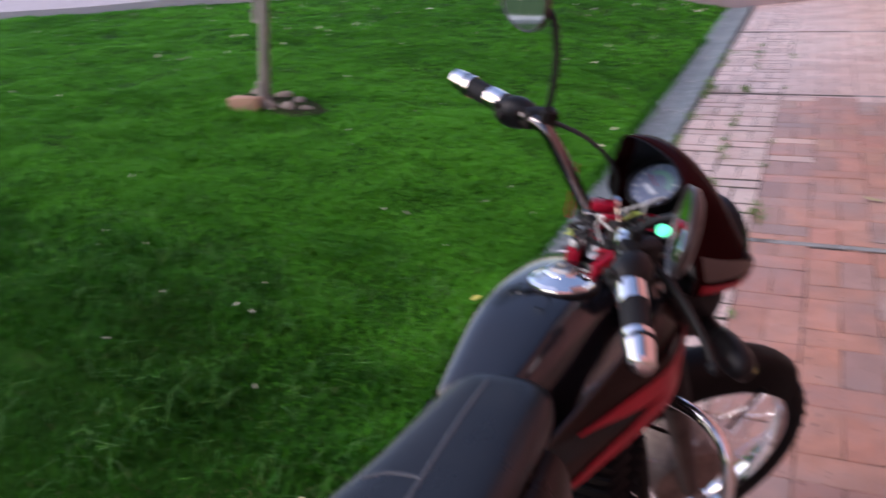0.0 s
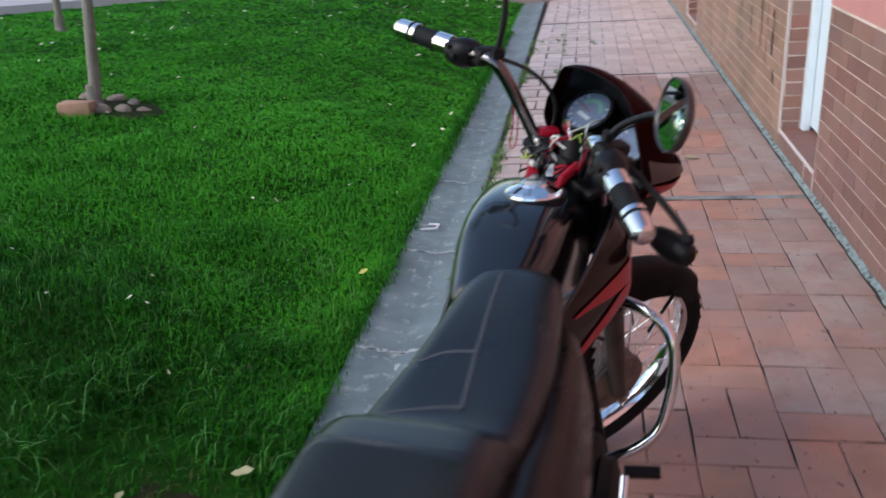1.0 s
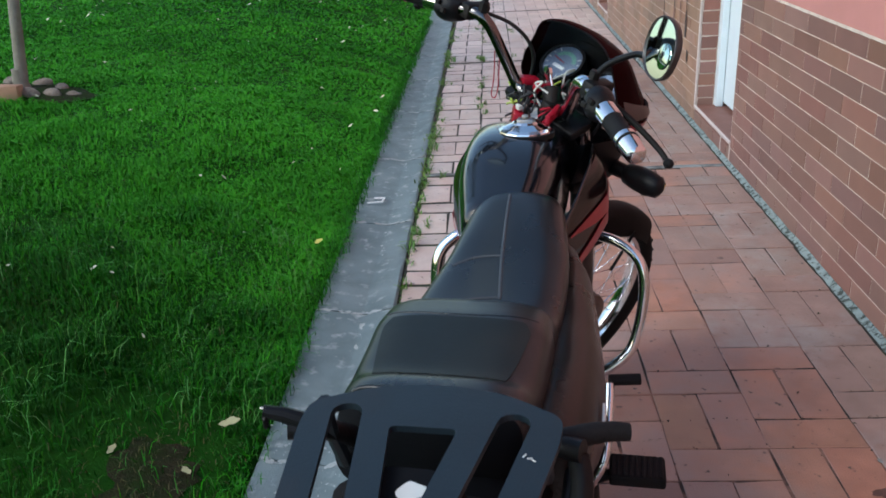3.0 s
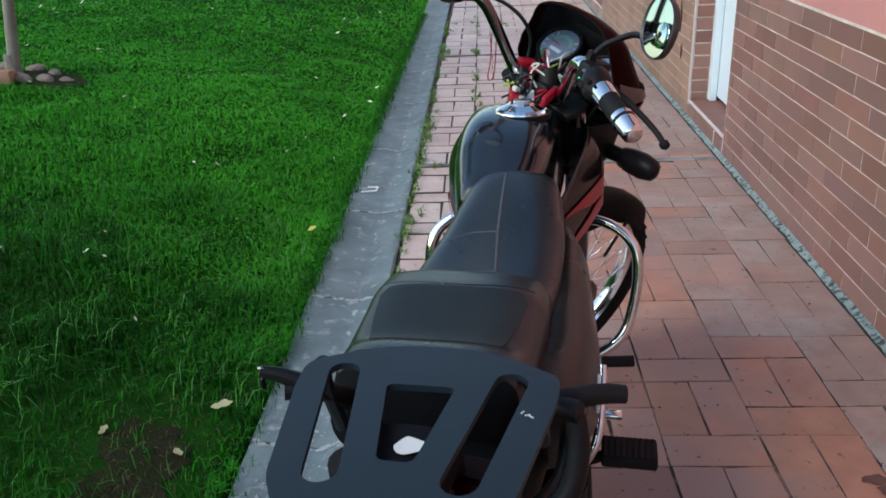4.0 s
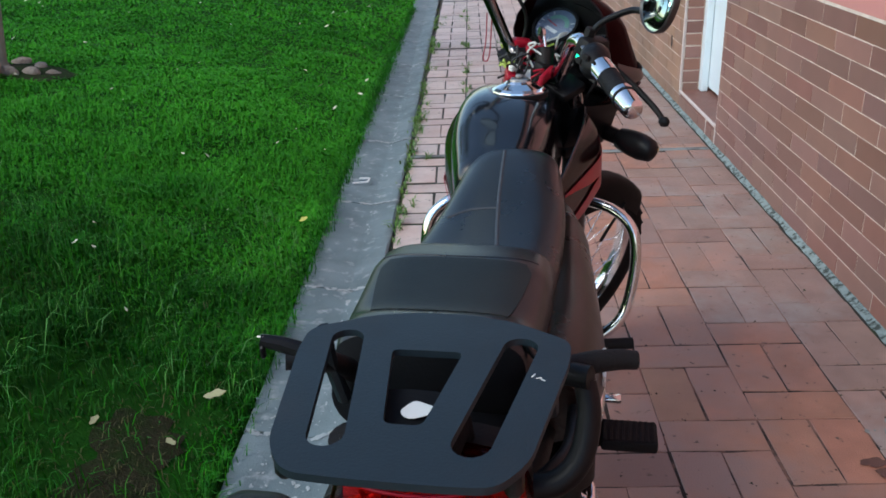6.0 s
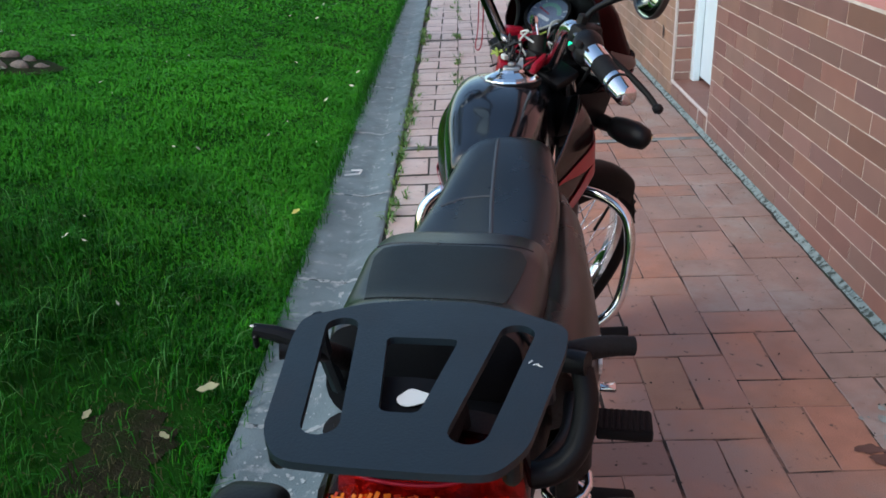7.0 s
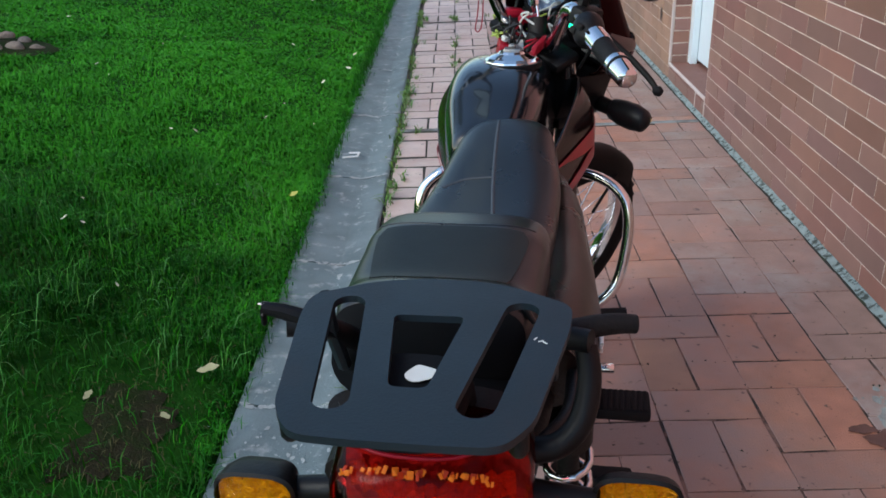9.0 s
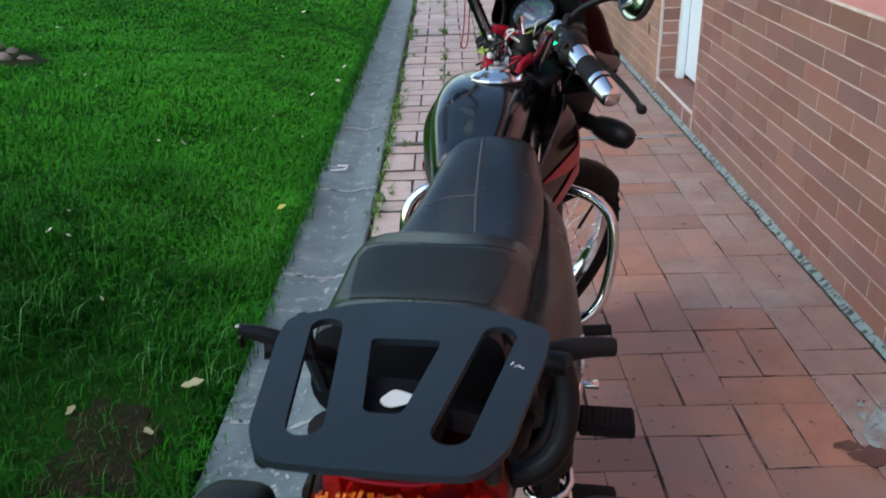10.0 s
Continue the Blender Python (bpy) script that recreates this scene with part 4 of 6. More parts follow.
# instruments
tpart("instrument_tray", joined(moved(rounded_box((-0.125, -0.045, -0.020), (0.125, 0.045, -0.004), 0.012, 2), pose(0, 0.262, 0.930, 42, 0, 0)),
                                       rounded_box((-0.060, 0.20, 0.86), (0.060, 0.31, 0.905), 0.01, 2)), PLASTIC, "black instrument panel", 40)
for k, (u, r) in enumerate(((-0.072, 0.046), (0.052, 0.040))):
    m = pose(u, 0.252, 0.945, 42, 0, 0)
    pod = tpart("gauge_pod", moved(lathe([(-0.040, r * 0.6), (-0.030, r * 0.95), (0.004, r * 1.06), (0.010, r * 1.04), (0.010, r * 0.92), (0.004, r * 0.90)], 36, "w"), m), PLASTIC, "black gauge pod", 40)
    tpart("dial", moved(lathe([(0.0035, r * 0.90), (0.0045, r * 0.90), (0.0046, 0.001)], 36, "w"), m), DIAL, "blue-grey dial", 40, pod)
    marks = []
    for i in range(13):
        a = radians(-220 + 260 * i / 12 if k == 0 else -200 + 220 * i / 12)
        big = i % 2 == 0
        marks.append(moved(rounded_box((-0.0011 if big else -0.0006, -0.004 if big else -0.0025, 0), (0.0011 if big else 0.0006, 0.004 if big else 0.0025, 0.0008), 0), m @ pose(r * 0.76 * math.cos(a), r * 0.76 * math.sin(a), 0.0048, 0, 0, math.degrees(a) + 90)))
    tpart("dial_marks", joined(*marks), PALE, "pale dial marks", 35, pod)
    if k == 0:
        arc = [[m @ Vector((rr * math.cos(a), rr * math.sin(a), 0.0052)) for rr in (r * 0.42, r * 0.62)] for a in (radians(20 + 140 * i / 16) for i in range(17))]
        tpart("dial_arc", ring_loft(arc, closed=False), TEAL, "green arc of small figures", 35, pod)
        tpart("odometer_window", moved(rounded_box((-0.015, -0.004, 0), (0.015, 0.004, 0.0012), 0.0005, 1), m @ pose(0, -0.012, 0.0048)), PALE, "pale counter window", 35, pod)
        tpart("needle", moved(rounded_box((-0.0010, 0.0, 0), (0.0010, r * 0.66, 0.0008), 0), m @ pose(0.004, 0, 0.0062, 0, 0, 84)), RED, "red needle", 35, pod)
    else:
        tpart("lamp_holder", moved(lathe([(-0.045, 0.012), (0.004, 0.014), (0.006, 0.011)], 18, "w"), pose(0.041, 0.206, 0.940, 42, 0, 0)), PLASTIC, "", 50, pod)
        tpart("neutral_lamp", moved(lathe([(0.0055, 0.0112), (0.011, 0.009), (0.0135, 0.003)], 16, "w"), pose(0.041, 0.206, 0.940, 42, 0, 0)), GREEN_LAMP, "lit green neutral light", 60, pod)
    tpart("gauge_glass", moved(lathe([(0.0085, r * 0.915), (0.0100, r * 0.915)], 36, "w"), m), GLASS, "", 60, pod)

# front indicators on short stalks
for sgn in (-1, 1):
    # the one on the off side hangs lower on its bent stalk
    ds = Vector((0.88, -0.18, 0.22)).normalized() if sgn > 0 else Vector((0.62, 0.05, -0.62)).normalized()
    a = Vector((0.090, 0.300, 0.795)) if sgn > 0 else Vector((0.070, 0.290, 0.780))
    flip = lambda p: Vector((sgn * p.x, p.y, p.z))
    line = [(0.052, 0.014), (0.058, 0.021), (0.085, 0.025), (0.120, 0.026), (0.148, 0.021), (0.158, 0.009)]
    rings = []
    side_, up_ = Vector((0, 1, 0)), Vector((-0.2, 0, 1)).normalized()
    for d_, r_ in line:
        q = a + ds * d_
        rings.append([flip(q + side_ * math.cos(t) * r_ * 0.95 + up_ * math.sin(t) * r_) for t in (2 * math.pi * i / 20 for i in range(20))])
    sig = tpart("front_indicator", ring_loft(rings), PLASTIC, "black indicator housing", 50)
    tpart("indicator_stalk", pipe([flip(a - ds * 0.05), flip(a), flip(a + ds * 0.055)], (0.019, 0.015), 12), PLASTIC, "", 60, sig)
    lens = [[flip(a + ds * d_ + Vector((0, 0.004, 0)) + side_ * (math.cos(t) * r_ * 0.95) + up_ * math.sin(t) * r_ * 0.6) for t in (math.pi * (i / 10 - 0.5) for i in range(11))] for d_, r_ in line[1:-1]]
    tpart("indicator_lens", ring_loft(lens, closed=False), AMBER_LENS, "amber lens", 60, sig)

# wiring and loose bits round the steering head
red_bits = [((-0.024, 0.188, 0.936), (0.018, 0.013, 0.008), 25), ((0.032, 0.066, 0.898), (0.005, 0.034, 0.010), -14), ((0.004, 0.150, 0.930), (0.018, 0.008, 0.007), 40), ((-0.040, 0.115, 0.880), (0.010, 0.026, 0.018), 10)]
for c, s, r in red_bits:
    bpart("red_bracket", moved(rounded_box(tuple(-x for x in s), s, 0.004, 2), pose(*c, 6, 10, r)), RED, "red painted bracket", 40)
ign = bpart("ignition_lock", moved(lathe([(-0.03, 0.016), (0.012, 0.018), (0.016, 0.016), (0.017, 0.006)], 20, "w"), pose(0.024, 0.128, 0.920, -20, 0, 0)), DARK_METAL, "black ignition lock", 40)
bpart("steering_nut", moved(lathe([(-0.01, 0.013), (0.010, 0.013), (0.013, 0.009)], 6, "w"), pose(-0.007, 0.117, 0.885, -26, 0, 0)), STEEL, "", 20, ign)
bpart("lock_key", moved(joined(rounded_box((-0.002, -0.010, 0.0), (0.002, 0.010, 0.030), 0.001, 1), lathe([(-0.003, 0.012), (0.003, 0.012)], 16, "u", (0, 0, 0.036))), pose(0.024, 0.128, 0.928, -20, 0, 30)), CHROME, "small key", 35, ign)
g = np.random.default_rng(12)
wires = [(WIRE_YG, 8, "yellow-green wire"), (WIRE_BK, 20, "black wire"), (WIRE_WH, 4, "white wire"), (STEEL, 5, "bare metal clip"), (RED, 3, "red wire")]
for mat, n, lab in wires:
    for i in range(n):
        c = Vector((g.uniform(-0.040, 0.055), g.uniform(0.09, 0.21), g.uniform(0.895, 0.935)))
        z_ = 0.35 if mat is STEEL else 1.0
        pts = [c + Vector((g.normal(0, 0.014) * z_, g.normal(0, 0.015) * z_, g.normal(0, 0.010) - 0.004 * abs(k - 2) ** 2)) for k in range(5)]
        if mat is WIRE_YG:
            pts = [q + Vector((-0.028, 0.02, 0)) for q in pts]
        bpart("wire" if mat is not STEEL else "clip", pipe(pts, 0.0021, 7, 5), mat, lab, 60)
for q in ((-0.03, 0.10, 0.905, 10, 0, 40), (0.048, 0.095, 0.895, 0, 20, -30)):
    bpart("wire_connector", moved(rounded_box((-0.010, -0.006, -0.005), (0.010, 0.006, 0.005), 0.0015, 1), pose(*q)), WIRE_WH, "white wire connector", 35)
bpart("wire_loom", pipe([(-0.03, 0.16, 0.88), (-0.06, 0.13, 0.85), (-0.055, 0.08, 0.82), (-0.03, 0.05, 0.78)], 0.010, 10), WIRE_BK, "taped black loom", 60)
for pts in ([(-0.150, 0.085, 1.022), (-0.125, 0.125, 1.012), (-0.105, 0.165, 0.985), (-0.10, 0.195, 0.94), (-0.10, 0.20, 0.86)], [(0.16, 0.095, 1.0), (0.13, 0.17, 0.97), (0.09, 0.22, 0.90), (0.06, 0.22, 0.80)]):
    tpart("control_cable", pipe(pts, 0.0038, 8, 6), WIRE_BK, "black control cable", 60, bar)

bpart("hanging_wire", pipe([(-0.098, 0.242, 0.985), (-0.101, 0.236, 0.930), (-0.106, 0.230, 0.898), (-0.098, 0.228, 0.893), (-0.092, 0.232, 0.915), (-0.088, 0.240, 0.985)], 0.0013, 6, 6), RED, "thin dark red loop of wire", 60)

# crash bar
crash = bpart("crash_bar", pipe([(0.030, 0.200, 0.612), (0.085, 0.188, 0.614), (0.155, 0.164, 0.606), (0.200, 0.140, 0.576), (0.213, 0.126, 0.520), (0.205, 0.112, 0.440), (0.188, 0.102, 0.385), (0.148, 0.090, 0.348), (0.085, 0.078, 0.318), (0.03, 0.072, 0.300)], 0.0112, 14, 6), CHROME, "chrome engine guard hoop", 60)
bpart("crash_bar_side", pipe([(-0.030, 0.200, 0.640), (-0.085, 0.185, 0.640), (-0.150, 0.160, 0.628), (-0.205, 0.136, 0.592), (-0.220, 0.122, 0.530), (-0.212, 0.108, 0.440), (-0.185, 0.098, 0.370), (-0.140, 0.085, 0.325), (-0.080, 0.075, 0.290), (-0.03, 0.07, 0.27)], 0.0125, 14, 6), CHROME, "chrome engine guard hoop", 60, crash)

# frame tubes and engine
tubes = {"down_tube": [(0, 0.155, 0.78), (0, 0.195, 0.64), (0, 0.175, 0.45), (0, 0.12, 0.26)],
         "back_bone": [(0, 0.14, 0.80), (0, 0.02, 0.74), (0, -0.25, 0.70), (0, -0.50, 0.68)]}
for nm, pts in tubes.items():
    bpart(nm, pipe(pts, 0.019, 12), DARK_METAL, "black frame tube", 60)
for sgn in (-1, 1):
    bpart("seat_rail", pipe([(sgn * 0.03, -0.25, 0.70), (sgn * 0.075, -0.45, 0.71), (sgn * 0.09, -0.70, 0.735), (sgn * 0.075, -0.95, 0.765)], 0.012, 10), DARK_METAL, "", 60)
    bpart("cradle_tube", pipe([(sgn * 0.03, 0.12, 0.26), (sgn * 0.075, 0.02, 0.20), (sgn * 0.085, -0.20, 0.20), (sgn * 0.085, -0.32, 0.34), (sgn * 0.075, -0.30, 0.68)], 0.013, 10), DARK_METAL, "", 60)
    bpart("swingarm", pipe([(sgn * 0.085, -0.32, 0.36), (sgn * 0.09, -0.52, 0.33), (sgn * 0.088, -0.76, 0.297)], 0.015, 10), DARK_METAL, "black swingarm leg", 60)
    t0, t1 = Vector((sgn * 0.112, -0.790, 0.72)), Vector((sgn * 0.112, -0.735, 0.335))
    shock = bpart("shock_absorber", joined(pipe([t0, t1], 0.012, 12, smooth=False), pipe([t0.lerp(t1, 0.02), t0.lerp(t1, 0.09)], 0.024, 14, smooth=False)), DARK_METAL, "rear shock absorber", 50)
    coil = []
    d_ = (t1 - t0).normalized()
    s1, s2 = d_.orthogonal().normalized(), d_.cross(d_.orthogonal().normalized())
    for i in range(110):
        t = i / 109
        a = 2 * math.pi * 9 * t
        coil.append(t0.lerp(t1, 0.10 + 0.78 * t) + (s1 * math.cos(a) + s2 * math.sin(a)) * 0.0225)
    bpart("coil_spring", pipe(coil, 0.0045, 8, smooth=False), CHROME, "chrome coil spring", 60, shock)
engine = bpart("engine", joined(rounded_box((-0.105, -0.26, 0.19), (0.100, 0.08, 0.40), 0.03, 3), lathe([(0.10, 0.095), (0.122, 0.090), (0.130, 0.070), (0.132, 0.010)], 28, "u", (0, -0.03, 0.30)), lathe([(-0.132, 0.010), (-0.128, 0.080), (-0.10, 0.09)], 28, "u", (0, -0.12, 0.30))), DARK_METAL, "dark single-cylinder engine", 40)
for i in range(9):
    w = 0.41 + 0.021 * i
    m = pose(0, 0.045 + 0.006 * i, w, -14, 0, 0)
    bpart("cooling_fin", moved(rounded_box((-0.068, -0.075, -0.003), (0.066, 0.085, 0.003), 0.003, 1), m), MATT_BLACK, "", 35, engine)
bpart("cylinder", moved(rounded_box((-0.058, -0.055, 0), (0.058, 0.055, 0.21), 0.02, 2), pose(0, 0.04, 0.39, -14, 0, 0)), DARK_METAL, "", 40, engine)
bpart("cylinder_head", moved(rounded_box((-0.070, -0.065, 0), (0.070, 0.065, 0.05), 0.015, 2), pose(0, 0.10, 0.595, -14, 0, 0)), DARK_METAL, "", 40, engine)
pipe_ = bpart("exhaust_pipe", pipe([(0.02, 0.16, 0.55), (0.030, 0.215, 0.50), (0.045, 0.220, 0.38), (0.085, 0.14, 0.24), (0.115, -0.05, 0.205), (0.130, -0.30, 0.215)], 0.0150, 14), DARK_METAL, "dark exhaust header", 60)
bpart("muffler", pipe([(0.130, -0.28, 0.213), (0.133, -0.33, 0.222), (0.140, -0.40, 0.240), (0.148, -0.70, 0.300), (0.152, -0.93, 0.345), (0.152, -0.96, 0.350)], (0.030, 0.042), 18, 4), CHROME, "chrome muffler", 60, pipe_)
bpart("chain_guard", rounded_box((-0.108, -0.72, 0.38), (-0.078, -0.34, 0.42), 0.01, 2), PLASTIC, "", 40)
rings = []
for k in range(19):
    a = radians(20 + 150 * k / 18)
    row = []
    for j in range(9):
        t = -1 + 2 * j / 8
        rr = 0.335 - 0.03 * abs(t) ** 2.6
        row.append(AXLE_R + Vector((t * 0.065, rr * math.cos(a), rr * math.sin(a))))
    rings.append(row)
bm = ring_loft(rings, closed=False)
bmesh.ops.solidify(bm, geom=bm.faces[:], thickness=0.003)
bpart("rear_fender", bm, PLASTIC, "black rear mudguard", 50)
plate_ = bpart("number_plate", moved(rounded_box((-0.10, -0.002, -0.06), (0.10, 0.002, 0.06), 0.004, 1), pose(0.004, -1.045, 0.655, -22, 0, 0)), YELLOW, "yellow registration plate", 35)
bpart("plate_bars", joined(*[moved(rounded_box((-0.010, -0.001, -0.028), (0.010, 0.001, 0.028), 0), pose(0.004 - 0.075 + 0.030 * i, -1.048, 0.655, -22, 0, 0)) for i in range(6)]), PLASTIC, "plain dark bars", 35, plate_)

# foot rests, pedals and stands
for sgn in (-1, 1):
    peg = bpart("foot_peg", joined(rounded_box((sgn * 0.205 - 0.052, -0.172, 0.252), (sgn * 0.205 + 0.052, -0.100, 0.276), 0.006, 2)), RUBBER, "black ribbed rubber foot peg", 40)
    bpart("peg_rib", joined(*[rounded_box((sgn * (0.160 + 0.011 * i) - 0.003, -0.168, 0.2755), (sgn * (0.160 + 0.011 * i) + 0.004, -0.104, 0.2775), 0.001, 1) for i in range(9)]), RUBBER, "", 35, peg)
    bpart("peg_bracket", pipe([(sgn * 0.08, -0.14, 0.22), (sgn * 0.16, -0.137, 0.255)], 0.011, 10, smooth=False), DARK_METAL, "", 60, peg)
    bpart("passenger_peg", joined(rounded_box((sgn * 0.165 - 0.042, -0.475, 0.345), (sgn * 0.165 + 0.042, -0.440, 0.372), 0.008, 2), pipe([(sgn * 0.09, -0.45, 0.40), (sgn * 0.13, -0.457, 0.36)], 0.010, 10, smooth=False)), RUBBER, "black passenger foot peg", 40)
pedal = bpart("brake_pedal", pipe([(0.118, -0.16, 0.24), (0.135, -0.12, 0.235), (0.145, -0.08, 0.262), (0.15, -0.055, 0.285)], 0.008, 10), CHROME, "chrome brake pedal", 60)
bpart("pedal_pad", rounded_box((0.142, -0.068, 0.286), (0.192, -0.044, 0.298), 0.004, 2), CHROME, "chrome pedal pad", 40, pedal)
kick = bpart("kick_start", pipe([(0.118, -0.20, 0.27), (0.145, -0.19, 0.33), (0.150, -0.13, 0.40), (0.150, -0.10, 0.43)], 0.009, 10), CHROME, "chrome kick start lever", 60)
bpart("kick_pad", pipe([(0.148, -0.095, 0.435), (0.205, -0.085, 0.435)], 0.011, 12, smooth=False), RUBBER, "", 60, kick)
for sgn in (-1, 1):
    bpart("centre_stand", pipe([(sgn * 0.09, -0.30, 0.24), (sgn * 0.12, -0.36, 0.12), (sgn * 0.145, -0.40, 0.012), (sgn * 0.150, -0.44, 0.009)], 0.011, 10), DARK_METAL, "black centre stand leg", 60)

# ---- lawn ----
WALL_X = 1.477


def lawn(x, y):
    """Height of the lawn: it rises from the kerb and levels out."""
    s = max(0.0, -0.27 - x)
    h = 0.62 * (1 - math.exp(-s / 1.9))
    edge = min(1.0, s / 0.4)
    bumps = 0.030 * noise.noise((x * 1.3, y * 1.3, 0)) + 0.012 * noise.noise((x * 5, y * 5, 3))
    return h + edge * bumps


def axis_steps(spans):
    out = []
    for a, b, n in spans:
        out += [a + (b - a) * i / n for i in range(n)]
    return out + [spans[-1][1]]


xs = axis_steps([(-220, -40, 8), (-40, -8, 12), (-8, -3, 20), (-3, -0.272, 44)])
ys = axis_steps([(-220, -20, 8), (-20, 0, 12), (0, 8, 90), (8, 16, 30), (16, 60, 16), (60, 220, 6)])
bm = bmesh.new()
grid = [[bm.verts.new((x, y, lawn(x, y))) for y in ys] for x in xs]
for a, b in zip(grid, grid[1:]):
    for i in range(len(ys) - 1):
        bm.faces.new((a[i], b[i], b[i + 1], a[i + 1]))
# the same sheet dips under kerb, path and house and goes on beyond them
rim = [[bm.verts.new((x, y, -0.07)) for y in ys] for x in (-0.268, 3.0, 40.0, 220.0)]
cols = [grid[-1]] + rim
for a, b in zip(cols, cols[1:]):
    for i in range(len(ys) - 1):
        bm.faces.new((a[i], b[i], b[i + 1], a[i + 1]))
ground = part("ground", bm, SOIL, label="green lawn rising gently from the concrete kerb", kind="structure", angle=80)
tagged(ground, category="ground")

# bare patch of earth near the kerb
PATCH = (-0.47, 1.64)
bm = bmesh.new()
mid = bm.verts.new((PATCH[0], PATCH[1], lawn(*PATCH) + 0.006))
ringv = []
for k in range(40):
    a = 2 * math.pi * k / 40
    r = 1 + 0.75 * noise.noise((math.cos(a) * 2.2, math.sin(a) * 2.2, 9)) + 0.3 * noise.noise((math.cos(a) * 7, math.sin(a) * 7, 3))
    x, y = PATCH[0] + 0.10 * r * math.cos(a), PATCH[1] + 0.17 * r * math.sin(a)
    ringv.append(bm.verts.new((x, y, lawn(x, y) + 0.003)))
for k in range(40):
    bm.faces.new((mid, ringv[k], ringv[(k + 1) % 40]))
tagged(part("bare_earth_patch", bm, BARE, label="worn brown patch of bare earth in the lawn", kind="structure"), category="ground")


def blades(name, mat, places, height, width, lean, label, seed):
    """Many separate bent blades as one mesh."""
    g = np.random.default_rng(seed)
    n = len(places)
    h = height * g.uniform(0.45, 1.25, n) * np.array([1 + 0.75 * noise.noise((q[0] * 4.3, q[1] * 4.3, 6)) for q in places])
    w = width * g.uniform(0.6, 1.3, n)
    turn = g.uniform(0, 2 * math.pi, n)
    tilt = g.uniform(0.1, 1.0, n) * lean
    way = np.stack([np.cos(turn), np.sin(turn), np.zeros(n)], 1)
    side = np.stack([-np.sin(turn), np.cos(turn), np.zeros(n)], 1)
    up = np.array([0, 0, 1.0])
    base = np.asarray(places)
    midp = base + way * (h * tilt * 0.32)[:, None] + up * (h * 0.58)[:, None]
    tip = base + way * (h * tilt)[:, None] + up * (h * (1 - 0.35 * tilt))[:, None]
    sw = side * np.broadcast_to(w, (n,))[:, None]
    co = np.stack([base - sw, base + sw, midp - sw * 0.8, midp + sw * 0.8, tip], 1).reshape(-1, 3)
    idx = np.arange(n)[:, None] * 5
    quads = np.concatenate([idx, idx + 1, idx + 3, idx + 2], 1)
    tris = np.concatenate([idx + 2, idx + 3, idx + 4], 1)
    me = bpy.data.meshes.new(name)
    me.vertices.add(len(co))
    me.vertices.foreach_set("co", co.ravel())
    loops = np.concatenate([quads.ravel(), tris.ravel()])
    me.loops.add(len(loops))
    me.loops.foreach_set("vertex_index", loops.astype(np.int32))
    me.polygons.add(2 * n)
    starts = np.concatenate([np.arange(n) * 4, 4 * n + np.arange(n) * 3])
    me.polygons.foreach_set("loop_start", starts.astype(np.int32))
    me.polygons.foreach_set("use_smooth", np.ones(2 * n, dtype=bool))
    me.update(calc_edges=True)
    me.materials.append(mat)
    return tagged(new(name, me), label=label, category="grass", kind="stuff")


def sward(n, y0, y1, seed):
    """Places on the lawn, thinner with distance and round the bare patch."""
    g = np.random.default_rng(seed)
    out = []
    while len(out) < n:
        y = (y0 ** -0.75 + g.uniform() * (y1 ** -0.75 - y0 ** -0.75)) ** (1 / -0.75)
        x = -0.272 - g.uniform() ** 1.15 * (0.9 + 1.0 * y)
        if y < 2.6:
            d = math.sqrt(((x - PATCH[0]) / 0.17) ** 2 + ((y - PATCH[1]) / 0.27) ** 2)
            d += 0.35 * noise.noise((x * 9, y * 9, 2))
            if g.uniform() > 0.10 + 0.9 * max(0.0, min(1.0, (d - 0.45) / 0.8)):
                continue
        if g.uniform() > 0.75 + 0.5 * noise.noise((x * 3.1, y * 3.1, 5)) + 0.25 * noise.noise((x * 11, y * 11, 8)):
            continue
        out.append((x, y, lawn(x, y) - 0.004))
    return out


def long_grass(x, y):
    """How far a place lies inside the longer, darker-toned grass near the walk; negative in the brighter-toned lawn."""
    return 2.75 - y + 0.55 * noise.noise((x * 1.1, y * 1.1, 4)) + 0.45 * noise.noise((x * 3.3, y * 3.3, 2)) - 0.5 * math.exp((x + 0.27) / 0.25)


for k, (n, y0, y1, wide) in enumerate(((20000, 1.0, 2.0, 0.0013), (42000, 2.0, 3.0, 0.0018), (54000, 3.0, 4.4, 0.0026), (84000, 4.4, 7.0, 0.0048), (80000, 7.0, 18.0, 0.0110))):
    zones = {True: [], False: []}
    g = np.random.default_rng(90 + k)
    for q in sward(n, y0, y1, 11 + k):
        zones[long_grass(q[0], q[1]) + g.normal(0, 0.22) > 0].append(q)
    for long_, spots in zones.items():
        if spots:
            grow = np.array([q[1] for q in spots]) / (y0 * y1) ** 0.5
            tall, bend, mat = (0.056, 1.2, GRASS) if long_ else ((0.042, 1.9, GRASS_LIT) if y1 < 4.5 else (0.027, 2.6, GRASS_LIT))
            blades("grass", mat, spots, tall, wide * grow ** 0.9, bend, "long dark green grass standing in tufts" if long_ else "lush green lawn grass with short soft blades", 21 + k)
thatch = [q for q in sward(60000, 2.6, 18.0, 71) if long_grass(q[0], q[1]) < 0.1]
blades("grass", GRASS_LIT, thatch, 0.013, 0.0032 * np.array([q[1] for q in thatch]) ** 0.8, 3.0, "flat green undergrowth of the brighter lawn", 72)
g = np.random.default_rng(19)
spots = []
while len(spots) < 34000:
    x, y = g.uniform(-7.0, -0.275), g.uniform(-6.0, 9.0)
    if y < 0.95 or x < -1.1 - y:
        spots.append((x, y, lawn(x, y) - 0.004))
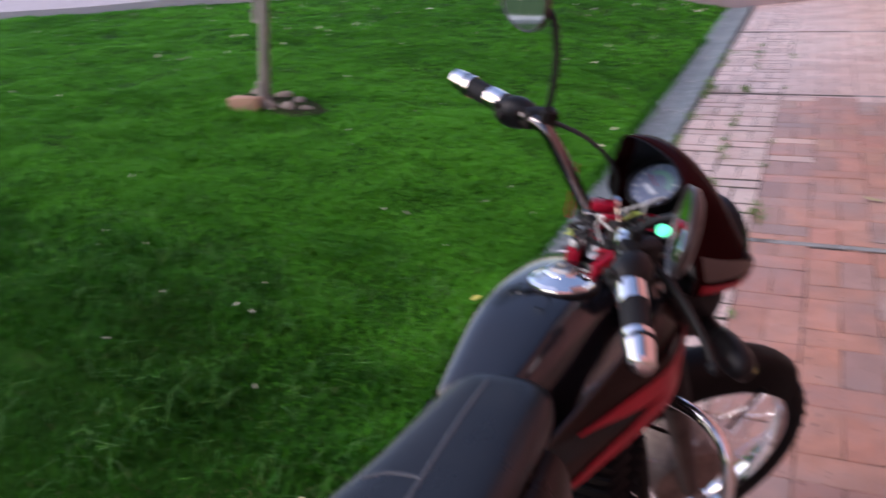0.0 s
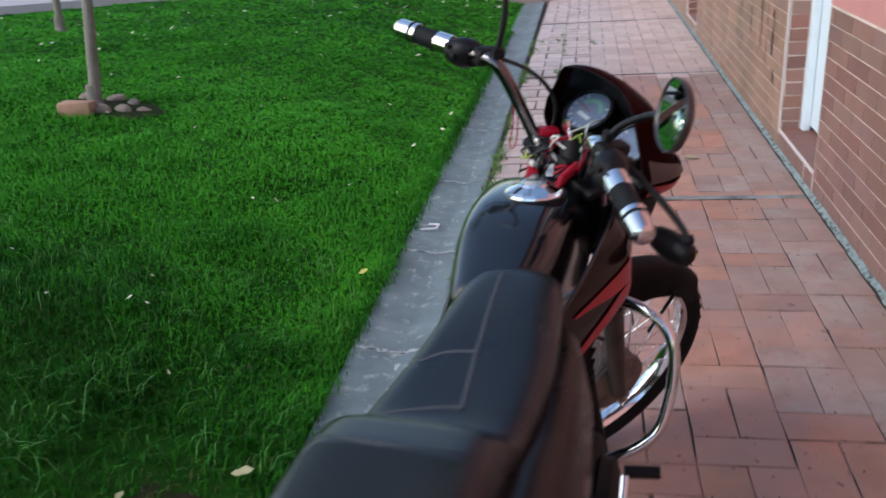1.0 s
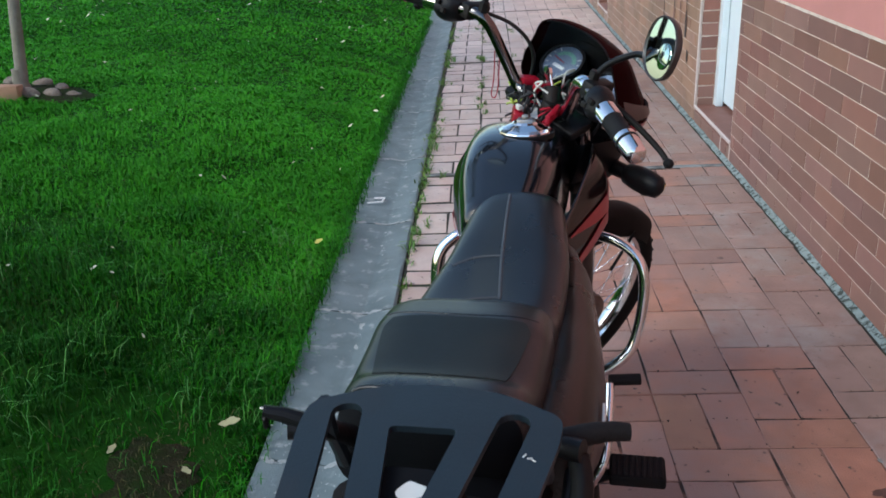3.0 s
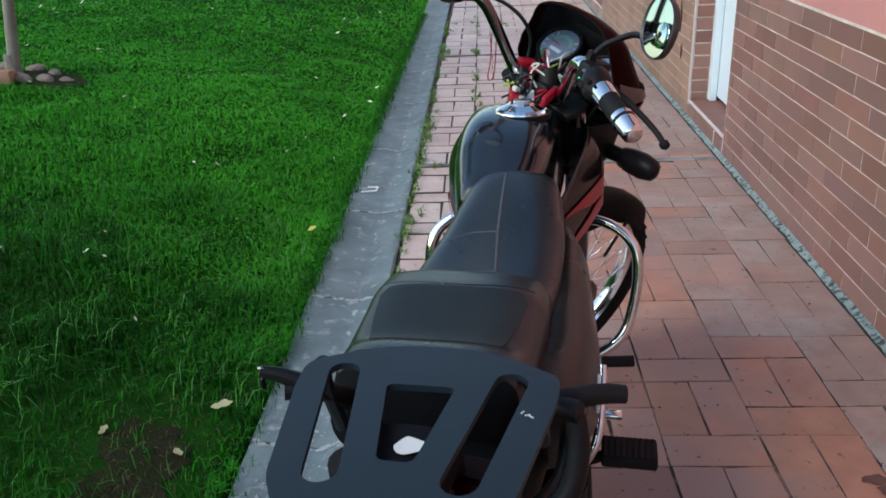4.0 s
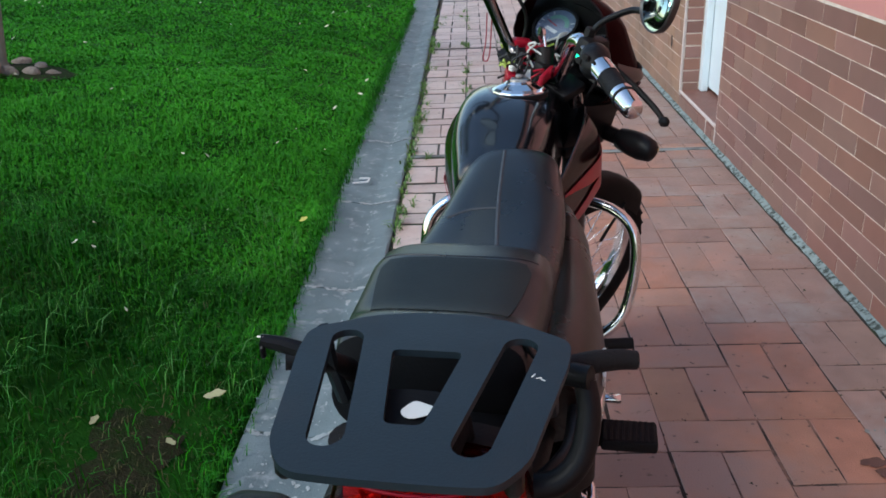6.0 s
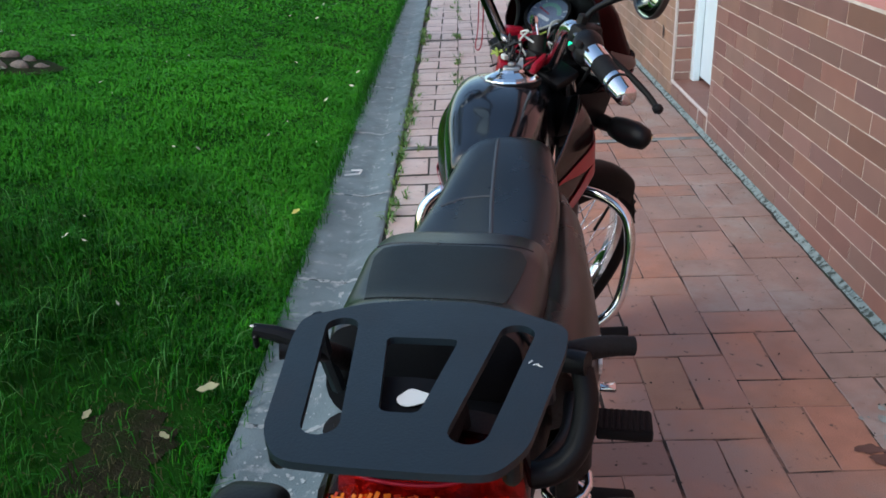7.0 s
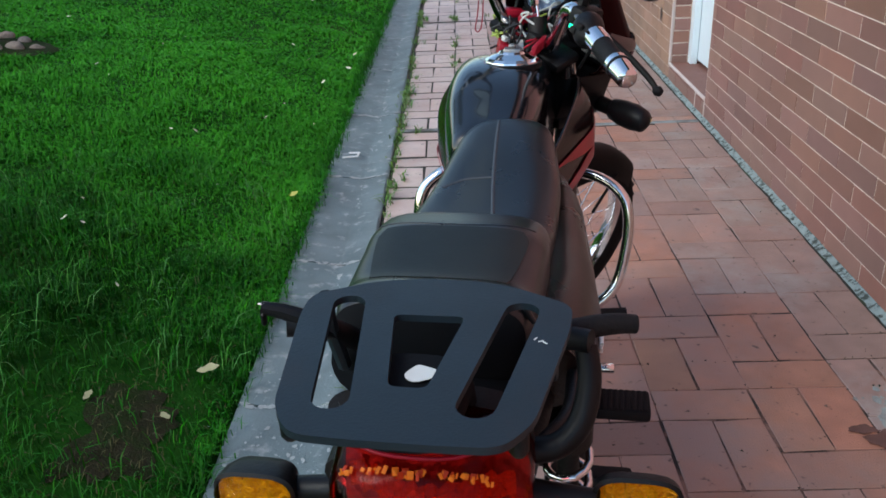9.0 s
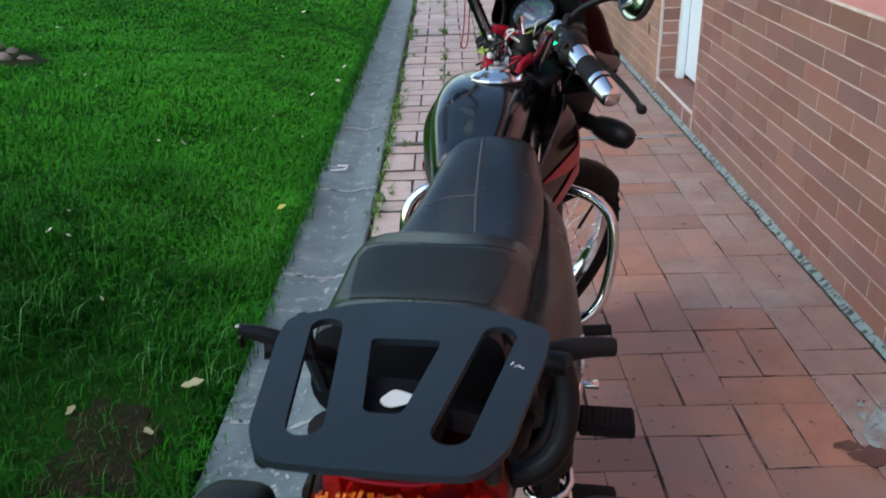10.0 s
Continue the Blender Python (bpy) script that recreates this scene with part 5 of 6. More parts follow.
blades("grass", GRASS_LIT, spots, 0.05, 0.005, 2.0, "lush green lawn grass with short soft blades", 29)
tufts = []
g = np.random.default_rng(31)
for _ in range(170):
    cx, cy = -0.30 - 1.5 * g.uniform() ** 1.3, g.uniform(1.3, 3.1)
    if ((cx - PATCH[0]) / 0.2) ** 2 + ((cy - PATCH[1]) / 0.28) ** 2 < 1:
        continue
    for _ in range(int(g.uniform(3, 9))):
        x, y = cx + g.normal(0, 0.028), cy + g.normal(0, 0.028)
        tufts.append((x, y, lawn(x, y) - 0.004))
blades("grass_tufts", TUFT, tufts, 0.082, 0.0013, 1.7, "longer pale tufts standing out of the lawn", 32)
edge = [(x, y, 0.012) for x, y in zip(-0.268 + 0.035 * np.abs(g.normal(0, 0.5, 4200)) * np.sign(g.uniform(-2, 1, 4200)), g.uniform(0.9, 9, 4200))]
blades("grass_edge", GRASS, edge, 0.05, 0.0017, 1.3, "grass hanging over the edge of the concrete kerb", 33)
straw = []
for _ in range(420):
    x, y = PATCH[0] + g.normal(0, 0.12), PATCH[1] + g.normal(0, 0.18)
    if x < -0.29:
        straw.append((x, y, lawn(x, y)))
for _ in range(420):
    x, y = -0.28 - 0.9 * g.uniform() ** 1.6, g.uniform(1.2, 3.4)
    straw.append((x, y, lawn(x, y) + 0.02))
blades("dead_grass", STRAW, straw, 0.022, 0.0011, 2.2, "short dead straw lying on the bare earth", 34)

# pale petals and bits of leaf lying in the grass
bm = bmesh.new()
for _ in range(300):
    x, y = -0.35 - 5.2 * g.uniform() ** 1.3, 1.6 + 9 * g.uniform() ** 0.7
    r = g.uniform(0.0028, 0.0065) * (0.8 + 0.20 * y)
    c = Vector((x, y, lawn(x, y) + g.uniform(0.038, 0.056)))
    a0, tiltx, tilty = g.uniform(0, 6.3), g.uniform(-0.7, 0.7), g.uniform(-0.7, 0.7)
    pts = []
    for k in range(6):
        a = a0 + k * math.pi / 3
        q = r * (g.uniform(0.5, 0.9) if k % 3 else 1.7)
        pts.append(bm.verts.new(c + Vector((q * math.cos(a), q * math.sin(a), q * (tiltx * math.cos(a) + tilty * math.sin(a))))))
    bm.faces.new(pts)
tagged(part("fallen_petals", bm, PETAL, label="pale petals and leaf bits scattered on the grass", kind="stuff"), category="petals")


def leaf_thing(name, at, size, turn, mat, label):
    bm = bmesh.new()
    for sgn in (-1, 1):
        row = []
        for i in range(7):
            t = i / 6
            half = 0.25 * math.sin(math.pi * t) ** 0.8 * (1 + 0.3 * math.sin(11 * t + sgn))
            row.append((t - 0.5, sgn * half, 0.10 * half + 0.12 * (t - 0.5) ** 2))
        spine = [bm.verts.new((t / 6 - 0.5, 0, 0.10 * (t / 6 - 0.5) ** 2)) for t in range(7)]
        rim_v = [bm.verts.new(p) for p in row]
        for i in range(6):
            bm.faces.new((spine[i], spine[i + 1], rim_v[i + 1], rim_v[i]) if sgn > 0 else (rim_v[i], rim_v[i + 1], spine[i + 1], spine[i]))
    bmesh.ops.remove_doubles(bm, verts=bm.verts, dist=1e-5)
    bmesh.ops.solidify(bm, geom=bm.faces[:], thickness=0.02)
    ob = part(name, bm, mat)
    ob.matrix_world = Matrix.Translation(at) @ pose(0, 0, 0, 8, -6, turn) @ Matrix.Scale(size, 4)
    return tagged(ob, label=label, category="leaf")


leaf_thing("fallen_leaf", (-0.33, 3.05, 0.075), 0.045, 60, YELLOW, "bright yellow leaf lying on the grass")
leaf_thing("fallen_leaf", (-0.345, 1.88, 0.07), 0.058, 15, DRY, "dry pale leaf lying in the grass by the kerb")
leaf_thing("fallen_leaf", (-0.40, 1.70, 0.06), 0.035, 140, DRY, "small dry leaf lying on bare earth")
leaf_thing("fallen_leaf", (-0.58, 1.72, 0.11), 0.035, 80, DRY, "small dry leaf lying on bare earth")
leaf_thing("fallen_leaf", (1.02, 4.62, 0.012), 0.085, 165, DRY, "dry brown leaf lying on the brick path")

# ---- kerb: shallow concrete channel in cast lengths ----
kerb = tagged(new("kerb"), label="shallow grey concrete kerb channel beside the lawn", category="kerb", kind="structure")
LEAN_K = -0.0045


def kerb_x(y):
    return 0.004 + LEAN_K * (y - 3.0)


joints = [-6.0, -5.2, -4.4, -3.5, -2.6, -1.7, -0.8, 0.1, 0.98, 1.80, 2.60, 3.40, 4.30, 5.30, 6.25, 7.2, 8.2, 9.2, 10.2, 11.5, 13, 15, 18, 22]
for y0, y1 in zip(joints, joints[1:]):
    prof = [(-0.272, -0.10), (-0.272, 0.004), (-0.262, 0.012), (-0.20, 0.006), (-0.115, -0.008), (-0.105, -0.008),
            (-0.04, 0.006), (-0.010, 0.013), (-0.002, 0.007), (-0.002, -0.10)]
    rings = []
    n = 24
    for i in range(n + 1):
        y = y0 + 0.004 + (y1 - y0 - 0.008) * i / n
        rings.append([(kerb_x(y) + px + 0.004 * noise.noise((px * 9, y * 4, 1)), y + (0.012 * noise.noise((px * 20, y0 * 7, 2)) if i in (0, n) else 0),
                       pz + (0.003 * noise.noise((px * 14, y * 9, 4)) if pz > -0.05 else 0)) for px, pz in prof])
    part("kerb_length", ring_loft(rings), KERB, kerb, angle=50)


def kerb_top(px, y):
    """Height of the kerb's surface at px across it."""
    line = [(-0.262, 0.012), (-0.20, 0.006), (-0.115, -0.008), (-0.105, -0.008), (-0.04, 0.006), (-0.010, 0.013), (0.0, 0.007)]
    for (a, za), (b, zb) in zip(line, line[1:]):
        if px <= b:
            return za + (zb - za) * (px - a) / (b - a) + 0.003 * noise.noise((px * 14, y * 9, 4))
    return 0.007


def blot(bm, px, y, r, stretch):
    """One ragged flake of lime on the kerb."""
    ring = []
    for k in range(9):
        a = 2 * math.pi * k / 9
        q = r * g.uniform(0.4, 1.25)
        x_, y_ = px + q * math.cos(a), y + stretch * q * math.sin(a)
        ring.append(bm.verts.new((kerb_x(y) + x_, y_, kerb_top(min(-0.003, max(-0.26, x_)), y_) + 0.0018)))
    bm.faces.new(ring)


bm = bmesh.new()
for y in joints[8:19]:
    for _ in range(110):
        px = g.uniform(-0.255, -0.012)
        cy = y + 0.012 * noise.noise((px * 20, y * 7, 2))
        if noise.noise((px * 13, y * 3.3, 6)) > -0.2:
            blot(bm, px, cy + g.normal(0, 0.005), 0.0035 + 0.011 * g.uniform() ** 2, 0.55)
for _ in range(26):
    blot(bm, g.uniform(-0.25, -0.02), g.uniform(2.0, 7), 0.0015 + 0.008 * g.uniform() ** 3, 1.3)
for _ in range(320):
    blot(bm, -0.13 + g.normal(0, 0.07), 1.10 + 0.85 * g.uniform(), 0.0014 + 0.0065 * g.uniform() ** 3, 1.2)
part("lime_stain", bm, LIME, kerb, "white lime stains along the joints")
bm = bmesh.new()
for _ in range(240):
    y = 0.9 + 7.5 * g.uniform()
    if noise.noise((1.1, y * 2.3, 6)) + 0.5 * noise.noise((4.1, y * 8.3, 6)) > -0.1:
        blot(bm, -0.10 + 0.010 * noise.noise((7, y * 1.9, 2)) + g.normal(0, 0.007), y, 0.0012 + 0.006 * g.uniform() ** 2, 2.6)
part("lime_streak", bm, LIME, kerb, "pale streak along the channel")

# bent scrap of white plastic on the kerb
bm = joined(rounded_box((-0.035, -0.004, 0), (0.035, 0.004, 0.006), 0.001, 1),
            moved(rounded_box((-0.026, -0.004, 0), (0.026, 0.004, 0.006), 0.001, 1), pose(0.038, 0.024, 0, 0, 0, 75)),
            moved(rounded_box((-0.022, -0.005, 0), (0.022, 0.005, 0.006), 0.001, 1), pose(0.020, 0.052, 0, 0, 0, 165)))
scrap = part("plastic_scrap", bm, PAPER)
scrap.matrix_world = pose(-0.185, 3.62, 0.014, 0, 0, 10)
tagged(scrap, label="bent strip of white plastic lying on the kerb", category="litter")

# ---- house wall ----
wall = tagged(new("wall_east"), label="house wall, brick-clad below and pink plaster above", category="wall", kind="structure")
DOORS = [(4.06, 4.80), (8.45, 9.20)]
TOP, SILL, BRICK_TOP = 3.2, 0.10, 0.822
spans = [(-6.0, 4.06), (4.80, 8.45), (9.20, 40.0)]
for y0, y1 in spans:
    part("wall_section", rounded_box((WALL_X + 0.0016, y0, -0.1), (WALL_X + 0.24, y1, BRICK_TOP), 0), MORTAR, wall, "pale mortar bed", smooth=False)
    part("plaster", rounded_box((WALL_X + 0.001, y0, BRICK_TOP + 0.0005), (WALL_X + 0.24, y1, TOP), 0), PINK, wall, "pink painted plaster", smooth=False)
for y0, y1 in DOORS:
    part("lintel", rounded_box((WALL_X + 0.001, y0 + 0.0005, 2.12), (WALL_X + 0.24, y1 - 0.0005, TOP), 0), PINK, wall, smooth=False)
    part("door_step", rounded_box((WALL_X + 0.004, y0 + 0.0005, -0.1), (WALL_X + 0.30, y1 - 0.0005, SILL), 0.002, 1), STEP, wall, "brick-red door step", smooth=False)
    part("step_edging", joined(rounded_box((WALL_X - 0.004, y0 - 0.004, SILL - 0.012), (WALL_X + 0.008, y1 + 0.002, SILL + 0.003), 0.002, 1),
                               rounded_box((WALL_X - 0.004, y1 - 0.006, SILL + 0.003), (WALL_X + 0.008, y1 + 0.006, BRICK_TOP), 0.002, 1),
                               rounded_box((WALL_X - 0.003, y0 - 0.005, 0.0), (WALL_X + 0.005, y0 + 0.001, SILL - 0.012), 0.001, 1),
                               rounded_box((WALL_X - 0.003, y0 + 0.16, 0.0), (WALL_X + 0.005, y0 + 0.166, SILL - 0.012), 0.001, 1)),
         TRIM, wall, "pale tile edging round the door recess", smooth=False)
# rear of the house, side walls and roof close the place
part("rear_wall", rounded_box((6.0, -6.0, -0.1), (6.24, 40.0, TOP), 0), PINK, wall, smooth=False)
part("end_wall", rounded_box((WALL_X + 0.25, -6.0, -0.1), (5.99, -5.76, TOP), 0), PINK, wall, smooth=False)
part("end_wall", rounded_box((WALL_X + 0.25, 39.76, -0.1), (5.99, 40.0, TOP), 0), PINK, wall, smooth=False)
tagged(part("roof", rounded_box((WALL_X - 0.25, -6.3, TOP + 0.002), (6.5, 40.3, TOP + 0.14), 0.01, 1), ROOFING,
            label="flat brownish roof over the house", kind="structure"), category="roof")
for i, (y0, y1) in enumerate(DOORS):
    door = tagged(new("door_%d" % (i + 1)), label="white painted door set back in a brick recess", category="door", kind="structure")
    part("door_jamb", rounded_box((WALL_X + 0.102, y1 - 0.055, SILL), (WALL_X + 0.140, y1 - 0.001, 2.119), 0.003, 1), WHITE, door, "white door jamb")
    part("door_jamb", rounded_box((WALL_X + 0.102, y0 + 0.001, SILL), (WALL_X + 0.140, y0 + 0.055, 2.119), 0.003, 1), WHITE, door, "white door jamb")
    leaf = part("door_leaf", rounded_box((WALL_X + 0.143, y0 + 0.012, SILL + 0.022), (WALL_X + 0.180, y1 - 0.012, 2.10), 0.003, 1), WHITE, door, "white door leaf")
    part("door_handle", pipe([(WALL_X + 0.145, y0 + 0.10, 1.05), (WALL_X + 0.105, y0 + 0.10, 1.05), (WALL_X + 0.105, y0 + 0.20, 1.05)], 0.008, steps=4), STEEL, leaf, "steel handle")

# mortar fillet along the foot of the wall
rings = []
for i in range(1500):
    y = -3 + 28 * (i / 1499) ** 1.35
    wv = 0.021 + 0.008 * noise.noise((y * 7, 1, 1)) + 0.007 * noise.noise((y * 23, 2, 1))
    hv = 0.014 + 0.005 * noise.noise((y * 8, 5, 1))
    rings.append([(WALL_X - wv, y, -0.01), (WALL_X - wv, y, 0.001), (WALL_X - wv * 0.7, y, 0.005), (WALL_X - 0.001, y, hv), (WALL_X - 0.001, y, -0.01)])
tagged(part("wall_fillet", ring_loft(rings), FILLET, label="rough grey mortar fillet along the wall foot", kind="structure"), category="trim")

# dark runs of damp on the wall beyond the door
bm = bmesh.new()
for cy, z0, z1, w in ((5.12, 0.42, 0.66, 0.020), (5.28, 0.33, 0.60, 0.012), (5.45, 0.40, 0.72, 0.016), (5.75, 0.45, 0.78, 0.014), (6.1, 0.5, 0.8, 0.018), (5.05, 0.28, 0.36, 0.014)):
    last = None
    for k in range(13):
        z = z0 + (z1 - z0) * k / 12
        ww = w * max(0.1, 0.8 + 0.9 * noise.noise((cy * 5, z * 17, 0)))
        pair = (bm.verts.new((WALL_X - 0.0045, cy - ww, z)), bm.verts.new((WALL_X - 0.0045, cy + ww, z)))
        if last:
            bm.faces.new((last[0], pair[0], pair[1], last[1]))
        last = pair
part("damp_stain", bm, JOINT, wall, "dark damp runs on the bricks")

# ---- trees, stones, far path ----


def tree(at, height, radius, lean, seed, label, crown_r):
    g2 = np.random.default_rng(seed)
    root = tagged(new("tree"), label=label, category="tree")
    root.location = at
    pts = [(0, 0, -0.08), (0.01, 0, 0.05)]
    for k in range(1, 8):
        t = k / 7
        pts.append((lean[0] * t + 0.012 * g2.normal() * t, lean[1] * t + 0.012 * g2.normal() * t, height * t))
    trunk = part("trunk", pipe(pts, (radius * 1.15, radius * 0.35), 14), BARK, root, "slender grey trunk", angle=80)
    flare = part("root_flare", lathe([(-0.08, radius * 1.9), (0.0, radius * 1.75), (0.04, radius * 1.3), (0.12, radius * 1.1)], 14, "w"), BARK, root, angle=80)
    top = Vector(pts[-1])
    ends = []
    for k in range(11):
        z = height * g2.uniform(0.55, 1.0)
        base = Vector((lean[0] * z / height, lean[1] * z / height, z))
        a, ln = g2.uniform(0, 6.3), g2.uniform(0.5, 1.0) * crown_r
        end = base + Vector((math.cos(a) * ln, math.sin(a) * ln, g2.uniform(0.2, 0.7) * ln))
        part("limb", pipe([base, base.lerp(end, 0.5) + Vector((0, 0, 0.05)), end], (radius * 0.35, radius * 0.10), 7, 4), BARK, root, angle=80)
        ends += [base.lerp(end, s) for s in (0.5, 0.75, 1.0)]
    verts, faces = [], []
    for _ in range(2600):
        e = ends[g2.integers(len(ends))] + Vector(g2.normal(0, 0.16 * crown_r, 3))
        d = Vector(g2.normal(0, 1, 3)).normalized()
        s = d.orthogonal().normalized() * g2.uniform(0.012, 0.022)
        ln = g2.uniform(0.05, 0.08)
        k = len(verts)
        verts += [e, e + d * ln * 0.5 + s, e + d * ln, e + d * ln * 0.5 - s]
        faces.append((k, k + 1, k + 2, k + 3))
    me = bpy.data.meshes.new("crown")
    me.from_pydata(verts, [], faces)
    me.materials.append(LEAF)
    crown = new("crown", me)
    crown.parent = root
    return root


TREE = (-2.20, 4.55)
tree((TREE[0], TREE[1], lawn(*TREE)), 3.4, 0.031, (0.36, 0.25), 3, "young slender tree with a stone ring at its foot", 0.9)
far = (-3.75, 6.75)
tree((far[0], far[1], lawn(*far)), 2.6, 0.030, (0.1, 0.1), 4, "young dark tree further up the lawn", 0.8)


def stone(at, size, turn, seed, mat, label, name="stone"):
    bm = bmesh.new()
    bmesh.ops.create_icosphere(bm, subdivisions=3, radius=0.5)
    for v in bm.verts:
        p = v.co * 2
        v.co *= 1 + 0.30 * noise.noise(p * 0.9 + Vector((seed, 0, 0))) + 0.08 * noise.noise(p * 3 + Vector((0, seed, 0)))
        v.co.z = max(v.co.z, -0.35)
    ob = part(name, bm, mat, angle=60)
    ob.matrix_world = Matrix.Translation(at) @ pose(0, 0, 0, 0, 0, turn) @ Matrix.Diagonal((*size, 1))
    return tagged(ob, label=label, category="stone", group="stones round the tree")


for k, (dx, dy, sx, sy, sz, turn) in enumerate(((0.09, -0.10, 0.10, 0.07, 0.075, 20), (0.19, -0.05, 0.11, 0.07, 0.07, -15), (0.27, 0.00, 0.10, 0.06, 0.05, 30),
                                                (0.05, 0.13, 0.11, 0.08, 0.06, 10), (-0.10, 0.10, 0.10, 0.07, 0.06, 50), (0.17, 0.10, 0.09, 0.07, 0.05, 80))):
    p = (TREE[0] + dx, TREE[1] + dy)
    stone((p[0], p[1], lawn(*p) + sz * 0.3), (sx, sy, sz), turn, k * 3.7, STONE, "rough brown-grey stone laid round the tree foot")
bm = rounded_box((-0.085, -0.05, -0.045), (0.085, 0.05, 0.042), 0.012, 2)
for v in bm.verts:
    v.co += 0.012 * Vector(noise.noise_vector(v.co * 12))
ob = part("brick", bm, OCHRE)
ob.matrix_world = pose(TREE[0] - 0.01, TREE[1] - 0.17, lawn(TREE[0] - 0.01, TREE[1] - 0.17) + 0.035, 0, 4, 12)
tagged(ob, label="chipped orange clay brick laid at the tree foot", category="brick", group="stones round the tree")
bm = bmesh.new()
mid = bm.verts.new((TREE[0] + 0.1, TREE[1], lawn(TREE[0] + 0.1, TREE[1]) + 0.03))
ringv = []
for k in range(24):
    a = 2 * math.pi * k / 24
    r = 1 + 0.3 * noise.noise((math.cos(a) * 2, math.sin(a) * 2, 4))
    x, y = TREE[0] + 0.12 + 0.27 * r * math.cos(a), TREE[1] + 0.0 + 0.18 * r * math.sin(a)
    ringv.append(bm.verts.new((x, y, lawn(x, y) + 0.012)))
for k in range(24):
    bm.faces.new((mid, ringv[k], ringv[(k + 1) % 24]))
tagged(part("tree_pit", bm, BARE, label="bare brown earth round the tree foot", kind="structure"), category="ground")

# pale path across the far side of the lawn
bm = bmesh.new()
d = Vector((1.77, 1.29, 0)).normalized()
nrm = Vector((-d.y, d.x, 0))
org = Vector((-6.75, 6.67, 0))
rows_ = []
for i in range(40):
    q = org + d * (-14 + 34 * i / 39)
    rows_.append([q + nrm * s for s in (0.0, 0.02, 0.8, 1.6, 1.62)])
vs = [[bm.verts.new((q.x, q.y, lawn(q.x, q.y) + (0.075 if 0 < j < 4 else -0.05))) for j, q in enumerate(r)] for r in rows_]
for a, b in zip(vs, vs[1:]):
    for j in range(4):
        bm.faces.new((a[j], a[j + 1], b[j + 1], b[j]))
tagged(part("far_path", bm, FARPATH, label="pale concrete footpath crossing beyond the lawn", kind="structure"), category="path")

# ---- brick path: single pieces ----
COL, COL0, PERIOD = 0.238, 0.043, 0.360
STRIPS = [-4.31, -1.53, 1.25, 4.03, 6.81, 9.59, 12.37, 15.15, 17.93]
pavement = part("pavement", rounded_box((-0.006, -6.0, -0.12), (WALL_X + 0.01, 26.0, -0.0022), 0), JOINT,
                label="brick footpath between kerb and house wall", kind="structure", smooth=False)
tagged(pavement, category="path")
part("open_joints", rounded_box((-0.002, -6.0, -0.03), (COL0 + 2 * COL + 0.004, 26.0, -0.0019), 0), OPEN_JOINT, pavement, "dark washed-out joints", smooth=False)
part("wall_joint", rounded_box((WALL_X - 0.030, -6.0, -0.03), (WALL_X - 0.012, 26.0, -0.0012), 0), OPEN_JOINT, pavement, "dark open joint along the wall", smooth=False)
for y in STRIPS:
    if 4.5 < y < 12:
        part("open_joint", rounded_box((0.012, y - 0.018, -0.006), (COL0 + 4 * COL, y + 0.018, -0.0005), 0.0003, 1), OPEN_JOINT, pavement, "dark open joint across the path")
        part("mortar_strip", rounded_box((COL0 + 4 * COL + 0.001, y - 0.018, -0.006), (WALL_X - 0.03, y + 0.018, 0.0006), 0.0004, 1), SCREED, pavement, "grey mortar strip across the path")
    else:
        part("mortar_strip", rounded_box((0.012, y - 0.018, -0.006), (WALL_X - 0.03, y + 0.018, 0.0006), 0.0004, 1), SCREED, pavement, "grey mortar strip across the path")


def slab(w, l, h=0.03, c=0.0013, seed=0, rag=0.0026):
    """A chamfered brick with slightly uneven corners, its top at 0."""
    g3 = np.random.default_rng(seed)
    j = lambda: g3.uniform(-rag, rag)
    corners = [(-w / 2 + j(), -l / 2 + j()), (w / 2 + j(), -l / 2 + j()), (w / 2 + j(), l / 2 + j()), (-w / 2 + j(), l / 2 + j())]
    vs = [(x, y, -h) for x, y in corners] + [(x, y, -c) for x, y in corners]
    vs += [(x - math.copysign(c * g3.uniform(0.8, 1.6), x), y - math.copysign(c * g3.uniform(0.8, 1.6), y), g3.uniform(-0.0006, 0.0004)) for x, y in corners]
    fs = []
    for a in (0, 4):
        for k in range(4):
            fs.append((a + k, a + (k + 1) % 4, a + 4 + (k + 1) % 4, a + 4 + k))
    fs.append((8, 9, 10, 11))
    return vs, fs


def slab_mesh(name, w, l, mat, seed, c=0.0013, rag=0.0026):
    vs, fs = slab(w, l, seed=seed, c=c, rag=rag)
    me = bpy.data.meshes.new(name)
    me.from_pydata(vs, [], fs)
    me.materials.append(mat)
    return me


GAP = 0.0050
lying = [slab_mesh("brick", COL - GAP, 0.12 - GAP, PAVER, s) for s in range(5)]
standing = [slab_mesh("brick", COL / 2 - GAP, 0.24 - GAP, PAVER, 10 + s) for s in range(5)]
g = np.random.default_rng(77)
joined_bricks = {"red": ([], []), "pale": ([], [])}
singles = 0


